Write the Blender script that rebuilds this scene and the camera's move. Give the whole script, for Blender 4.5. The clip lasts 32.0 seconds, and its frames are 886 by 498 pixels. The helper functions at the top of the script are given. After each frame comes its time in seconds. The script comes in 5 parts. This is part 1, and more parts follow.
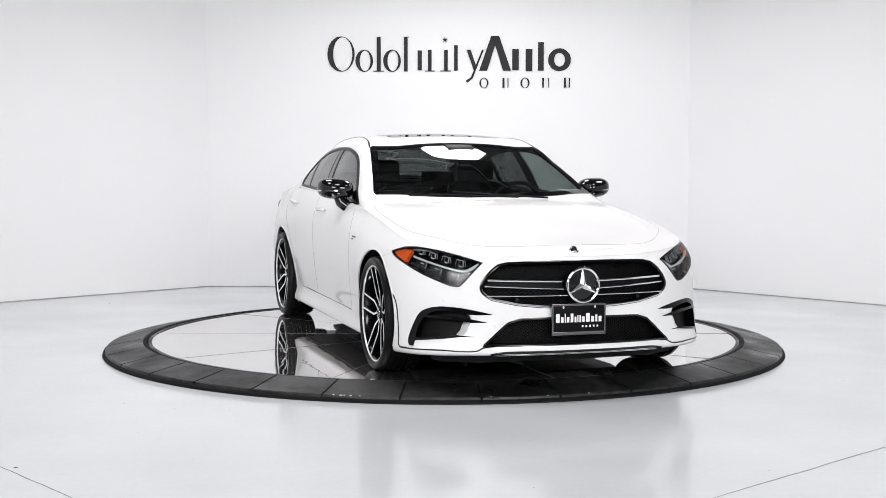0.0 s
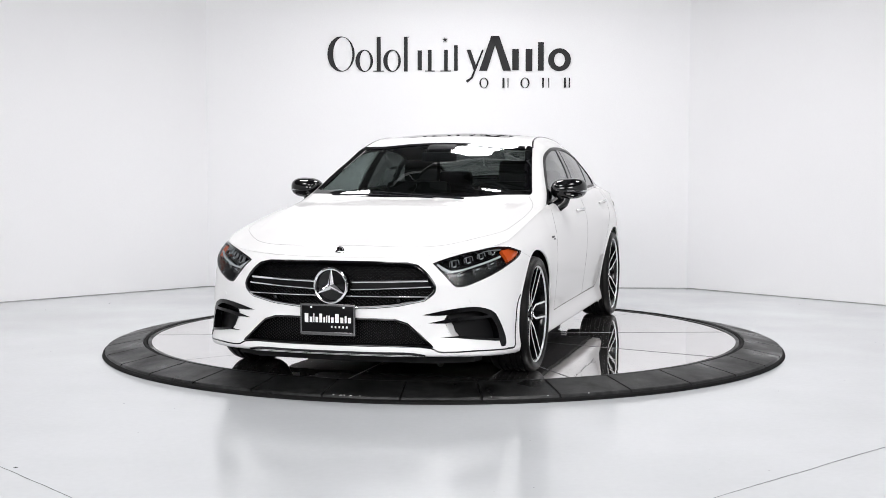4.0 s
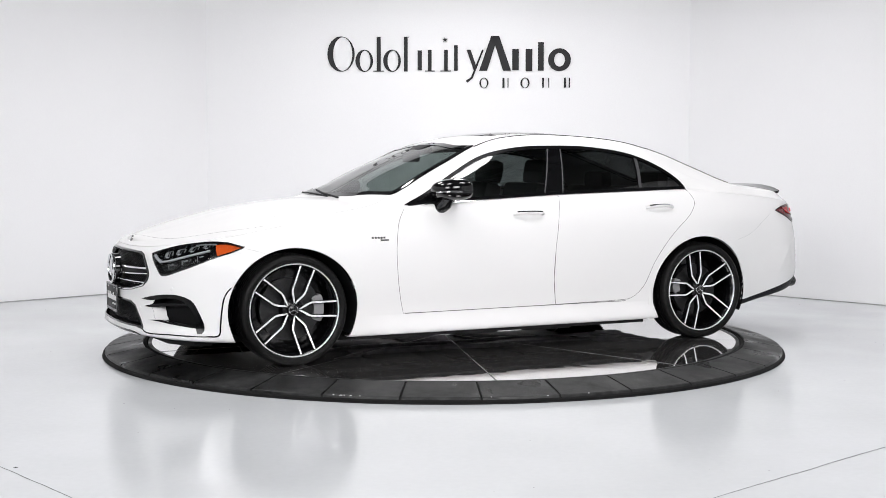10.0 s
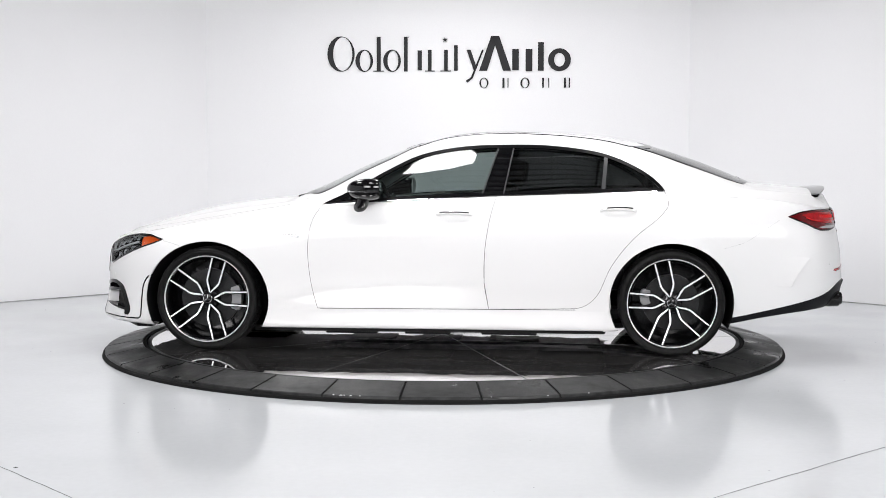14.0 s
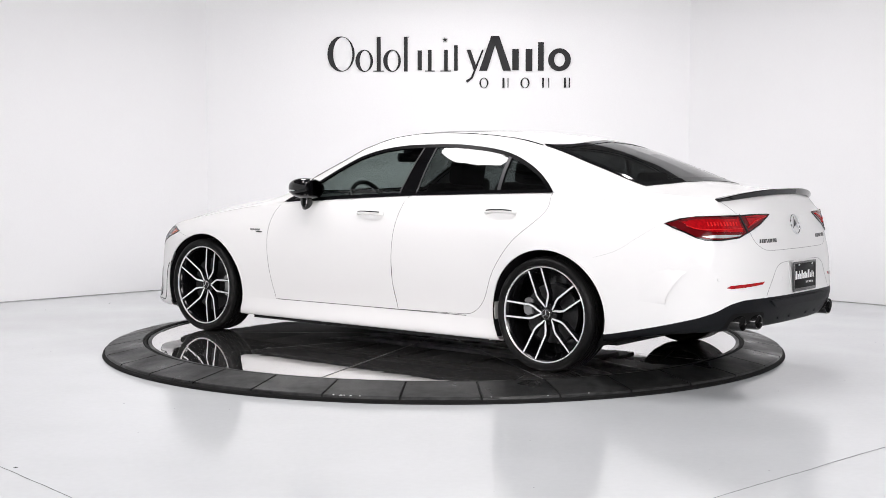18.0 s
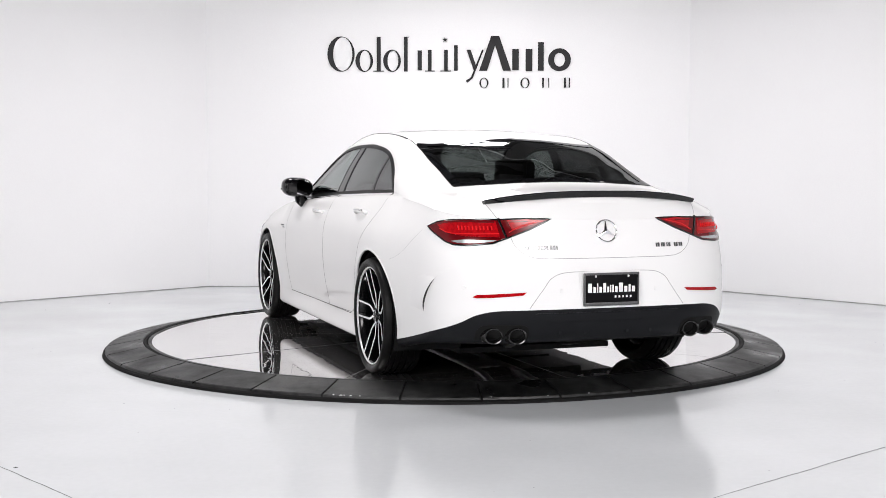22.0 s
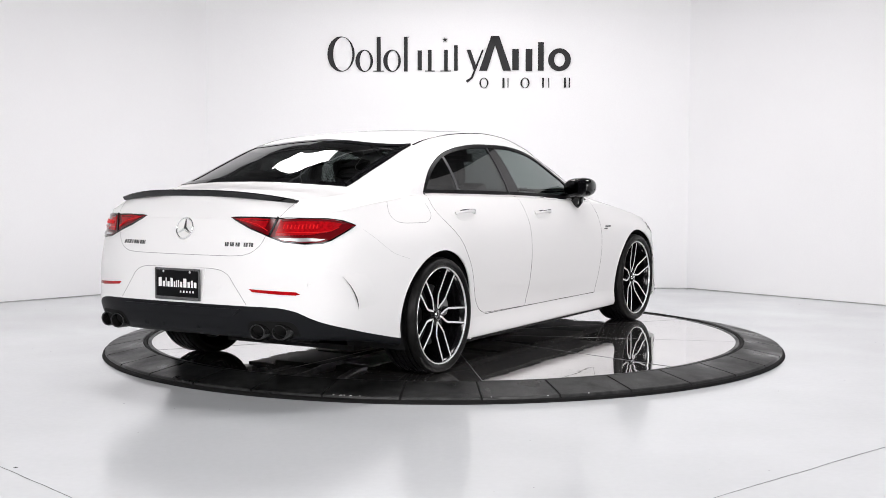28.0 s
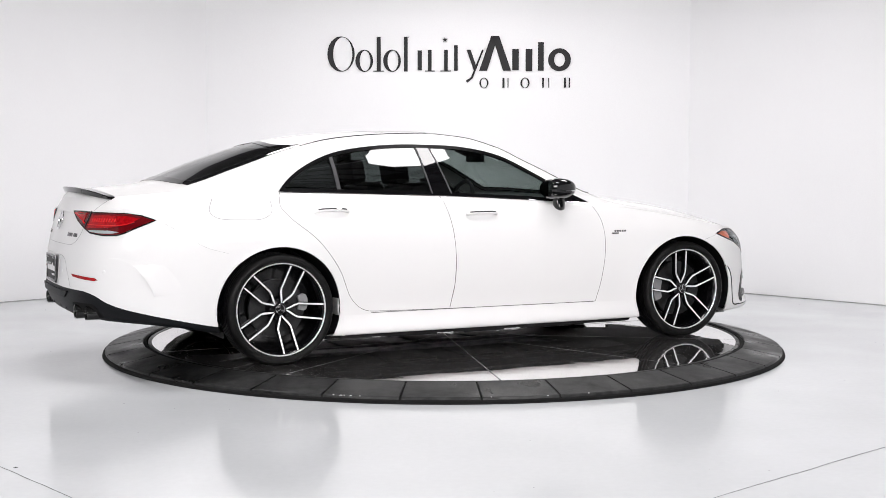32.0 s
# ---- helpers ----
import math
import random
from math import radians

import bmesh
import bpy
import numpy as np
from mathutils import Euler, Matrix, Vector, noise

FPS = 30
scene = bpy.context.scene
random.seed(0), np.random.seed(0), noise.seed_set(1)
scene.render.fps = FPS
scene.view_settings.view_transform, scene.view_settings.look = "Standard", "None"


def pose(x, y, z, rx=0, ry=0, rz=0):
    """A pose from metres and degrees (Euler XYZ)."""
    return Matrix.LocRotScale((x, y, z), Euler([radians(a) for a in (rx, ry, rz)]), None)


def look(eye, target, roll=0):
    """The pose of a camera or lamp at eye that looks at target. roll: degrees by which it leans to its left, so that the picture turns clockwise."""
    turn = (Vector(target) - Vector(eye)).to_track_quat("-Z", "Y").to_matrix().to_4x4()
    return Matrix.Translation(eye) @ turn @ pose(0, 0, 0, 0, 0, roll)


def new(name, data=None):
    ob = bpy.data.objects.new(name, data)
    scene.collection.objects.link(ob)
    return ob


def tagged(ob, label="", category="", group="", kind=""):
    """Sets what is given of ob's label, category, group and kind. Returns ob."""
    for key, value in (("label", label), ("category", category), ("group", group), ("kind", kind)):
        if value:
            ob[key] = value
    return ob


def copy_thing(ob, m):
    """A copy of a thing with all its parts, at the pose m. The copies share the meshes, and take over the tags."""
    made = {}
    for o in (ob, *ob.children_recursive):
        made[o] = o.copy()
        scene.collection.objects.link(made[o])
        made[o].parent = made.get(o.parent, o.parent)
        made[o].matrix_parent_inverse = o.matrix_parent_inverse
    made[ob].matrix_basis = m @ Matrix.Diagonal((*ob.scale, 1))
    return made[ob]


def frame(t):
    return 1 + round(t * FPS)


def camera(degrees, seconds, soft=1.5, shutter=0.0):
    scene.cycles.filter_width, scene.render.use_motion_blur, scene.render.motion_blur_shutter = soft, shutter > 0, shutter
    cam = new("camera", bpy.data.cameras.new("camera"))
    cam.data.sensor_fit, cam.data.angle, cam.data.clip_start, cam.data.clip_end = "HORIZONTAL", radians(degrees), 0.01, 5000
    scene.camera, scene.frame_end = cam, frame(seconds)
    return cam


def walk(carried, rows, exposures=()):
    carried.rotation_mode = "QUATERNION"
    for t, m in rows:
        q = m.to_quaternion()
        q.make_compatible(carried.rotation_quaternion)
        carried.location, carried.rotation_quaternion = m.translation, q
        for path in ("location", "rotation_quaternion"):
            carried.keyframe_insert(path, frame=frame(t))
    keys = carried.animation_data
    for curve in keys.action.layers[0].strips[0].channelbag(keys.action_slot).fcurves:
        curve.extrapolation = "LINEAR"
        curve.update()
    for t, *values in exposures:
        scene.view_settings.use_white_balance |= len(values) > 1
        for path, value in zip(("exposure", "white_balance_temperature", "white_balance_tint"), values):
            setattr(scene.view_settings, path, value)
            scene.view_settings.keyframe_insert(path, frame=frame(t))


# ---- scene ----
# a white four-door coupe turning on a mirror-topped turntable in a white photo bay
DISC_Z = 0.068  # top of the turning plates
CAR_Z = 0.06
EYE = (0.0, -8.698, 1.2133)
cam = camera(38.98, 32.0, soft=0.65)
HOLD = look(EYE, (-0.0053, -0.0156, 0.6601), 0.0355)
walk(cam, [(0, HOLD), (32, HOLD)], [(0, .14, 6450, 10.5), (14.5, .14, 6450, 10.5), (17.5, .17, 6540, 12), (32, .17, 6540, 12)])

# ---- world and light ----
world = bpy.data.worlds.new("world")
scene.world = world
world.use_nodes = True
world.node_tree.nodes["Background"].inputs[0].default_value = (0.9, 0.95, 1.0, 1)
world.node_tree.nodes["Background"].inputs[1].default_value = 0.05


CEIL = 6.0            # underside of the roof deck
WALL_TOP = 3.6        # the white walls end here, below the dark roof
SOFTBOX_Z, SOFTBOX_R = 3.70, 0.47
SOFTBOX_TILT = 22   # boxes lean in towards the car
SOFTBOX_POWER = 17.5  # glow of each softbox front


FRONT_FILL_POWER = 15.0    # glow of the two big fill panels added unseen behind the camera


# ---- materials ----
def material(name, color, rough=0.5, metal=0.0, coat=0.0, grain=0.0, grain_scale=40.0, bump=0.0, bump_scale=200.0,
             wear=0.0, wear_scale=3.0, rough_var=0.0, emission=0.0, spec=0.5):
    m = bpy.data.materials.new(name)
    m.use_nodes = True
    nt = m.node_tree
    b = nt.nodes["Principled BSDF"]
    b.inputs["Base Color"].default_value = (*color, 1)
    b.inputs["Roughness"].default_value = rough
    b.inputs["Metallic"].default_value = metal
    b.inputs["Coat Weight"].default_value = coat
    b.inputs["Coat Roughness"].default_value = 0.02
    b.inputs["Specular IOR Level"].default_value = spec
    co = nt.nodes.new("ShaderNodeTexCoord")
    out = None
    if grain or wear:
        mix_in = None
        for amount, scale in ((grain, grain_scale), (wear, wear_scale)):
            if not amount:
                continue
            n = nt.nodes.new("ShaderNodeTexNoise")
            n.inputs["Scale"].default_value, n.inputs["Detail"].default_value = scale, 6
            nt.links.new(co.outputs["Object"], n.inputs["Vector"])
            r = nt.nodes.new("ShaderNodeMapRange")
            r.inputs["From Min"].default_value, r.inputs["From Max"].default_value = 0.3, 0.7
            r.inputs["To Min"].default_value, r.inputs["To Max"].default_value = 1 - amount, 1 + amount
            nt.links.new(n.outputs["Fac"], r.inputs["Value"])
            v = nt.nodes.new("ShaderNodeVectorMath")
            v.operation = "SCALE"
            if mix_in is None:
                v.inputs[0].default_value = color
            else:
                nt.links.new(mix_in, v.inputs[0])
            nt.links.new(r.outputs[0], v.inputs["Scale"])
            mix_in = v.outputs[0]
            out = n
        nt.links.new(mix_in, b.inputs["Base Color"])
    if rough_var and out:
        r = nt.nodes.new("ShaderNodeMapRange")
        r.inputs["From Min"].default_value, r.inputs["From Max"].default_value = 0.3, 0.7
        r.inputs["To Min"].default_value, r.inputs["To Max"].default_value = max(0.01, rough - rough_var), rough + rough_var
        nt.links.new(out.outputs["Fac"], r.inputs["Value"])
        nt.links.new(r.outputs[0], b.inputs["Roughness"])
    if bump:
        n = nt.nodes.new("ShaderNodeTexNoise")
        n.inputs["Scale"].default_value, n.inputs["Detail"].default_value = bump_scale, 4
        nt.links.new(co.outputs["Object"], n.inputs["Vector"])
        bp = nt.nodes.new("ShaderNodeBump")
        bp.inputs["Strength"].default_value, bp.inputs["Distance"].default_value = bump, 0.01
        nt.links.new(n.outputs["Fac"], bp.inputs["Height"])
        nt.links.new(bp.outputs[0], b.inputs["Normal"])
    if emission:
        b.inputs["Emission Color"].default_value = (*color, 1)
        b.inputs["Emission Strength"].default_value = emission
    return m


def soft_glow(name, color, power, half_w, half_h):
    """A diffuser cloth that is brightest in its middle and fades to its edges."""
    m = bpy.data.materials.new(name)
    m.use_nodes = True
    nt = m.node_tree
    b = nt.nodes["Principled BSDF"]
    b.inputs["Base Color"].default_value = (0.8, 0.8, 0.8, 1)
    b.inputs["Emission Color"].default_value = (*color, 1)
    co, sp = nt.nodes.new("ShaderNodeTexCoord"), nt.nodes.new("ShaderNodeSeparateXYZ")
    nt.links.new(co.outputs["Object"], sp.inputs[0])
    sides = []
    for axis, half in (("Y", half_w), ("Z", half_h)):
        d = nt.nodes.new("ShaderNodeMath")
        d.operation, d.inputs[1].default_value = "DIVIDE", half
        q = nt.nodes.new("ShaderNodeMath")
        q.operation = "MULTIPLY"
        r = nt.nodes.new("ShaderNodeMapRange")
        r.interpolation_type = "SMOOTHSTEP"
        r.inputs["From Min"].default_value, r.inputs["From Max"].default_value = 1.0, 0.0
        nt.links.new(sp.outputs[axis], d.inputs[0])
        nt.links.new(d.outputs[0], q.inputs[0])
        nt.links.new(d.outputs[0], q.inputs[1])
        nt.links.new(q.outputs[0], r.inputs["Value"])
        sides.append(r.outputs[0])
    x = nt.nodes.new("ShaderNodeMath")
    x.operation = "MULTIPLY"
    nt.links.new(sides[0], x.inputs[0])
    nt.links.new(sides[1], x.inputs[1])
    p = nt.nodes.new("ShaderNodeMath")
    p.operation, p.inputs[1].default_value = "MULTIPLY", power
    nt.links.new(x.outputs[0], p.inputs[0])
    nt.links.new(p.outputs[0], b.inputs["Emission Strength"])
    return m


def sheet_glass(name, tint, rough=0.0, gloss=1.0):
    """Thin tinted glass: a clear tint under a Fresnel gloss."""
    m = bpy.data.materials.new(name)
    m.use_nodes = True
    nt = m.node_tree
    nt.nodes.clear()
    o = nt.nodes.new("ShaderNodeOutputMaterial")
    mx = nt.nodes.new("ShaderNodeMixShader")
    t = nt.nodes.new("ShaderNodeBsdfTransparent")
    g = nt.nodes.new("ShaderNodeBsdfGlossy")
    lw = nt.nodes.new("ShaderNodeLayerWeight")
    lw.inputs["Blend"].default_value = 0.5
    po = nt.nodes.new("ShaderNodeMath")
    po.operation = "POWER"
    po.inputs[1].default_value = 5.0
    fr = nt.nodes.new("ShaderNodeMath")
    fr.operation = "MULTIPLY_ADD"
    fr.inputs[1].default_value, fr.inputs[2].default_value = 0.92, 0.06
    nt.links.new(lw.outputs["Facing"], po.inputs[0])
    nt.links.new(po.outputs[0], fr.inputs[0])
    t.inputs["Color"].default_value = (*tint, 1)
    g.inputs["Color"].default_value = (gloss, gloss, gloss, 1)
    g.inputs["Roughness"].default_value = rough
    nt.links.new(fr.outputs[0], mx.inputs[0])
    nt.links.new(t.outputs[0], mx.inputs[1])
    nt.links.new(g.outputs[0], mx.inputs[2])
    nt.links.new(mx.outputs[0], o.inputs[0])
    return m


M_PAINT = material("white_paint", (0.75, 0.747, 0.745), 0.4, coat=0.65, spec=0.05)
M_BLACK_GLOSS = material("gloss_black", (0.003, 0.003, 0.0035), 0.03)
M_BLACK = material("satin_black_plastic", (0.005, 0.0055, 0.007), 0.5, spec=0.15, grain=0.15, grain_scale=300, bump=0.05, bump_scale=900)
M_MESH = material("grille_black", (0.0025, 0.0025, 0.003), 0.4, spec=0.1)
M_DEEP = material("recess_black", (0.004, 0.004, 0.004), 0.8, spec=0.2)
M_TRIM = material("grey_trim", (0.05, 0.05, 0.053), 0.4, spec=0.4)
M_GAP_FINE = material("tight_shut_gap", (0.30, 0.30, 0.30), 0.8)
M_GAP = material("shut_gap", (0.09, 0.09, 0.09), 0.8)
M_UNDER = material("underbody", (0.008, 0.008, 0.0085), 0.6, grain=0.4, grain_scale=20, spec=0.2)
M_STEEL = material("dull_steel", (0.22, 0.22, 0.225), 0.4, metal=0.9, grain=0.3, grain_scale=14)
M_CHROME = material("chrome", (0.86, 0.86, 0.87), 0.06, metal=1.0)
M_LETTER = material("dark_chrome", (0.13, 0.13, 0.132), 0.25, metal=0.8)
M_SILVER = material("machined_alloy", (0.88, 0.88, 0.89), 0.32, metal=0.55, grain=0.06, grain_scale=200)
M_RIM = material("gloss_black_rim", (0.003, 0.003, 0.0035), 0.15, spec=0.35)
M_TYRE = material("tyre_rubber", (0.0045, 0.0045, 0.0045), 0.38, grain=0.3, grain_scale=60, bump=0.12, bump_scale=500, spec=0.14)
M_DISC = material("brake_steel", (0.032, 0.032, 0.033), 0.35, metal=0.8, grain=0.15, grain_scale=120)
M_CALIPER = material("caliper_silver", (0.32, 0.32, 0.325), 0.35, metal=0.4)
M_PIPE = material("black_chrome", (0.012, 0.012, 0.012), 0.12, metal=0.3, spec=0.5)
M_RED = material("red_lens", (0.32, 0.003, 0.006), 0.08, spec=0.3, grain=0.3, grain_scale=70)
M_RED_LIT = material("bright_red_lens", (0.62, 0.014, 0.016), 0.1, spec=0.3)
M_DARK_RED = material("dark_red_lens", (0.10, 0.002, 0.004), 0.08, spec=0.4)
M_AMBER = material("amber_lens", (0.62, 0.085, 0.012), 0.15, coat=0.6)
M_LENS = sheet_glass("clear_lens", (0.92, 0.94, 0.95), gloss=0.3)
M_GLASS = sheet_glass("side_glass", (0.41, 0.46, 0.45))
M_GLASS_DARK = sheet_glass("privacy_glass", (0.13, 0.14, 0.14))
M_GLASS_REAR = sheet_glass("rear_glass", (0.16, 0.17, 0.168))
M_SCREEN = sheet_glass("windscreen_glass", (0.45, 0.50, 0.485))
M_SEAT = material("black_leather", (0.007, 0.007, 0.0075), 0.5, spec=0.3, bump=0.1, bump_scale=300)
M_LAMP = material("lamp_reflector", (0.7, 0.7, 0.72), 0.12, metal=1.0)
M_GREY = material("lamp_housing", (0.005, 0.005, 0.0055), 0.25, spec=0.35)
M_LED = material("led_optic", (0.50, 0.51, 0.52), 0.2, metal=0.6)
M_GUIDE = material("light_guide", (0.42, 0.43, 0.44), 0.25, coat=0.6)
# mirror glass coloured dark for the dark workshop it would reflect
M_MIRROR_GLASS = material("dark_reflection_glass", (0.10, 0.10, 0.105), 0.03, metal=1.0)
M_FIN = material("aero_black", (0.0025, 0.0025, 0.003), 0.12, spec=0.2)
M_SURROUND = material("window_trim_black", (0.0025, 0.0025, 0.003), 0.3, spec=0.08)
M_WHITE = material("white_print", (0.8, 0.8, 0.8), 0.5)
M_WALL = material("wall_paint", (0.82, 0.82, 0.83), 0.6, grain=0.012, grain_scale=90, wear=0.012, wear_scale=0.8, bump=0.03, bump_scale=60)
M_FLOOR = material("epoxy_floor", (0.655, 0.675, 0.69), 0.15, grain=0.015, grain_scale=30, wear=0.045, wear_scale=0.8, rough_var=0.035, spec=0.45)
M_JOINT = material("wall_joint", (0.33, 0.33, 0.33), 0.8, grain=0.5, grain_scale=9)
M_SIGN = material("sign_black", (0.012, 0.0115, 0.013), 0.5, spec=0.25)
M_RUBBER = material("ramp_rubber", (0.0105, 0.0108, 0.0108), 0.40, spec=0.25, grain=0.8, grain_scale=22, wear=0.85, wear_scale=3.0, rough_var=0.2, bump=0.08, bump_scale=250)
M_MIRROR = material("polished_steel", (0.80, 0.785, 0.78), 0.018, metal=0.968, grain=0.05, grain_scale=5, rough_var=0.012, bump=0.20, bump_scale=1.9)
M_ROOF = material("roof_deck", (0.15, 0.15, 0.155), 0.6, grain=0.2, grain_scale=8)
M_BEAM = material("roof_steel", (0.012, 0.012, 0.013), 0.6, grain=0.2, grain_scale=12)
M_CLOTH = material("softbox_fabric", (0.03, 0.03, 0.03), 0.8)
M_GLOW = material("softbox_front", (1.0, 0.985, 0.985), 0.8, emission=SOFTBOX_POWER)
M_GLOW_FILL = soft_glow("front_fill_cloth", (1.0, 0.988, 0.988), FRONT_FILL_POWER, 2.3, 1.5)
M_RAIL = material("rail_steel", (0.55, 0.55, 0.56), 0.35, metal=0.8)
M_DARK_WALL = material("workshop_wall", (0.09, 0.09, 0.092), 0.7, grain=0.2, grain_scale=6, wear=0.2, wear_scale=0.7)
M_CRACK = material("floor_joint", (0.06, 0.06, 0.06), 0.9)


# ---- small mesh tools ----
def mesh_of(name, verts, faces, mat, smooth=True):
    me = bpy.data.meshes.new(name)
    me.from_pydata([tuple(v) for v in verts], [], faces)
    me.materials.append(mat)
    if smooth:
        me.polygons.foreach_set("use_smooth", [True] * len(me.polygons))
    me.update()
    return me


def bm_mesh(name, bm, mat, smooth=False, sharp=35):
    bmesh.ops.recalc_face_normals(bm, faces=bm.faces)
    if smooth:
        for f in bm.faces:
            f.smooth = True
        for e in bm.edges:
            if len(e.link_faces) == 2 and e.calc_face_angle(0) > radians(sharp):
                e.smooth = False
    me = bpy.data.meshes.new(name)
    bm.to_mesh(me)
    bm.free()
    me.materials.append(mat)
    return me


def part(name, bm, mat, parent, label="", smooth=True, m=None):
    """One mesh object under a thing or a part."""
    data = bm if isinstance(bm, bpy.types.Mesh) else bm_mesh(name, bm, mat, smooth)
    ob = new(name, data)
    ob.parent = parent
    if m is not None:
        ob.matrix_local = m
    if label:
        ob["label"] = label
    return ob


def box(sx, sy, sz, at=(0, 0, 0), bevel=0.0, turn=None, bm=None):
    bm = bm or bmesh.new()
    m = Matrix.Translation(at) @ (turn or Matrix()) @ Matrix.Diagonal((sx, sy, sz, 1))
    r = bmesh.ops.create_cube(bm, size=1, matrix=m)
    if bevel:
        es = list({e for v in r["verts"] for e in v.link_edges})
        bmesh.ops.bevel(bm, geom=es, offset=bevel, segments=2, affect="EDGES", profile=0.6)
    return bm


def lathe(profile, n=64, bm=None, axis="y"):
    """Turn a list of (radius, along) about an axis."""
    bm = bm or bmesh.new()
    rings = []
    for r, a in profile:
        ring = []
        for i in range(n):
            t = 2 * math.pi * i / n
            c, s = r * math.cos(t), r * math.sin(t)
            ring.append(bm.verts.new((c, a, s) if axis == "y" else ((c, s, a) if axis == "z" else (a, c, s))))
        rings.append(ring)
    for p, q in zip(rings, rings[1:]):
        for i in range(n):
            j = (i + 1) % n
            bm.faces.new((p[i], p[j], q[j], q[i]))
    return bm


def prism(poly, depth, bm=None, to=lambda u, v, w: (u, w, v)):
    """A flat outline (u, v) given depth along w, mapped by to()."""
    bm = bm or bmesh.new()
    a = [bm.verts.new(to(u, v, 0)) for u, v in poly]
    b = [bm.verts.new(to(u, v, depth)) for u, v in poly]
    bm.faces.new(a), bm.faces.new(b[::-1])
    for i in range(len(poly)):
        j = (i + 1) % len(poly)
        bm.faces.new((a[i], a[j], b[j], b[i]))
    return bm


def tube(path, radius, n=8, bm=None, closed=False):
    bm = bm or bmesh.new()
    pts = [Vector(p) for p in path]
    rings = []
    for i, p in enumerate(pts):
        a, b = pts[i - 1 if (i or closed) else 0], pts[(i + 1) % len(pts) if (closed or i + 1 < len(pts)) else i]
        t = (b - a).normalized()
        u = t.orthogonal().normalized() if abs(t.z) > 0.95 else t.cross(Vector((0, 0, 1))).normalized()
        w = t.cross(u)
        rings.append([bm.verts.new(p + radius * (math.cos(k * 2 * math.pi / n) * u + math.sin(k * 2 * math.pi / n) * w)) for k in range(n)])
    span = len(rings) if closed else len(rings) - 1
    for i in range(span):
        p, q = rings[i], rings[(i + 1) % len(rings)]
        for k in range(n):
            bm.faces.new((p[k], p[(k + 1) % n], q[(k + 1) % n], q[k]))
    if not closed:
        bm.faces.new(rings[0][::-1]), bm.faces.new(rings[-1])
    return bm


def curve(*knots):
    """A smooth curve through (x, value) knots that does not overshoot."""
    k = sorted(knots)
    x = np.array([p[0] for p in k], float)
    y = np.array([p[1] for p in k], float)
    h = np.diff(x)
    d = np.diff(y) / h
    m = np.zeros(len(x))
    m[0], m[-1] = d[0], d[-1]
    for i in range(1, len(x) - 1):
        if d[i - 1] * d[i] > 0:
            w1, w2 = 2 * h[i] + h[i - 1], h[i] + 2 * h[i - 1]
            m[i] = (w1 + w2) / (w1 / d[i - 1] + w2 / d[i])

    def at(v):
        v = min(max(v, x[0]), x[-1])
        i = min(int(np.searchsorted(x, v, "right")) - 1, len(h) - 1)
        t = (v - x[i]) / h[i]
        return float((2 * t**3 - 3 * t**2 + 1) * y[i] + (t**3 - 2 * t**2 + t) * h[i] * m[i]
                     + (3 * t**2 - 2 * t**3) * y[i + 1] + (t**3 - t**2) * h[i] * m[i + 1])
    return at


# ---- the room ----
def setting(name, bm, mat, label, smooth=False):
    ob = new(name, bm_mesh(name, bm, mat, smooth))
    return tagged(ob, label, "", "", "structure")


# corners of the bay, anticlockwise from the back wall's left end
BAY = [(-2.43, 4.205), (-5.6, 1.06), (-5.6, -4.5), (-5.6, -11.5), (5.6, -11.5), (5.6, -4.5), (5.6, 0.60), (2.48, 4.022)]


def build_wall(name, a, b, low_z, high_z, mat, label):
    a, b = Vector((*a, low_z)), Vector((*b, low_z))
    t = (b - a).normalized()
    n = Vector((-t.y, t.x, 0))
    bm = bmesh.new()
    low = [a, b, b - 0.15 * n, a - 0.15 * n]
    lo = [bm.verts.new(p) for p in low]
    hi = [bm.verts.new(p + Vector((0, 0, high_z - low_z))) for p in low]
    bm.faces.new(lo[::-1]), bm.faces.new(hi)
    for i in range(4):
        j = (i + 1) % 4
        bm.faces.new((lo[i], lo[j], hi[j], hi[i]))
    return setting(name, bm, mat, label)


# the two far side walls, out of view, are white to bounce fill light
for i, (nm, white) in enumerate((("wall_left_chamfer", 1), ("wall_left", 1), ("wall_left_far", 1), ("wall_rear", 0), ("wall_right_far", 1), ("wall_right", 1), ("wall_right_chamfer", 1), ("wall_back", 1))):
    p, q = BAY[i], BAY[(i + 1) % 8]
    if white:
        build_wall(nm, p, q, 0, WALL_TOP, M_WALL, "smooth white painted wall of the photo bay")
        build_wall(nm.replace("wall_", "wall_upper_"), p, q, WALL_TOP + .004, CEIL, M_DARK_WALL, "dark workshop wall above the white bay")
    else:
        build_wall(nm, p, q, 0, CEIL, M_DARK_WALL, "dark workshop wall facing the bay")

setting("floor", prism([(-5.75, -11.65), (5.75, -11.65), (5.75, 4.5), (-5.75, 4.5)], -0.12, to=lambda u, v, w: (u, v, w)),
        M_FLOOR, "glossy pale grey epoxy floor with faint cracks")


def build_roof():
    bm = box(11.5, 16.2, 0.1, (0, -3.6, CEIL + 0.05))
    for i in range(22):
        box(11.4, 0.07, 0.16, (0, -11.0 + 0.7 * i, CEIL - 0.08), bm=bm)
    for i in range(4):
        box(0.18, 16, 0.34, (-4.2 + 2.8 * i, -3.6, CEIL - 0.33), bm=bm)
    ob = setting("ceiling", bm, M_ROOF, "metal roof deck with dark joists high overhead")
    ob.data.materials.append(M_BEAM)
    for f in ob.data.polygons:
        if f.center.z < CEIL - .001:
            f.material_index = 1
    return ob


build_roof()


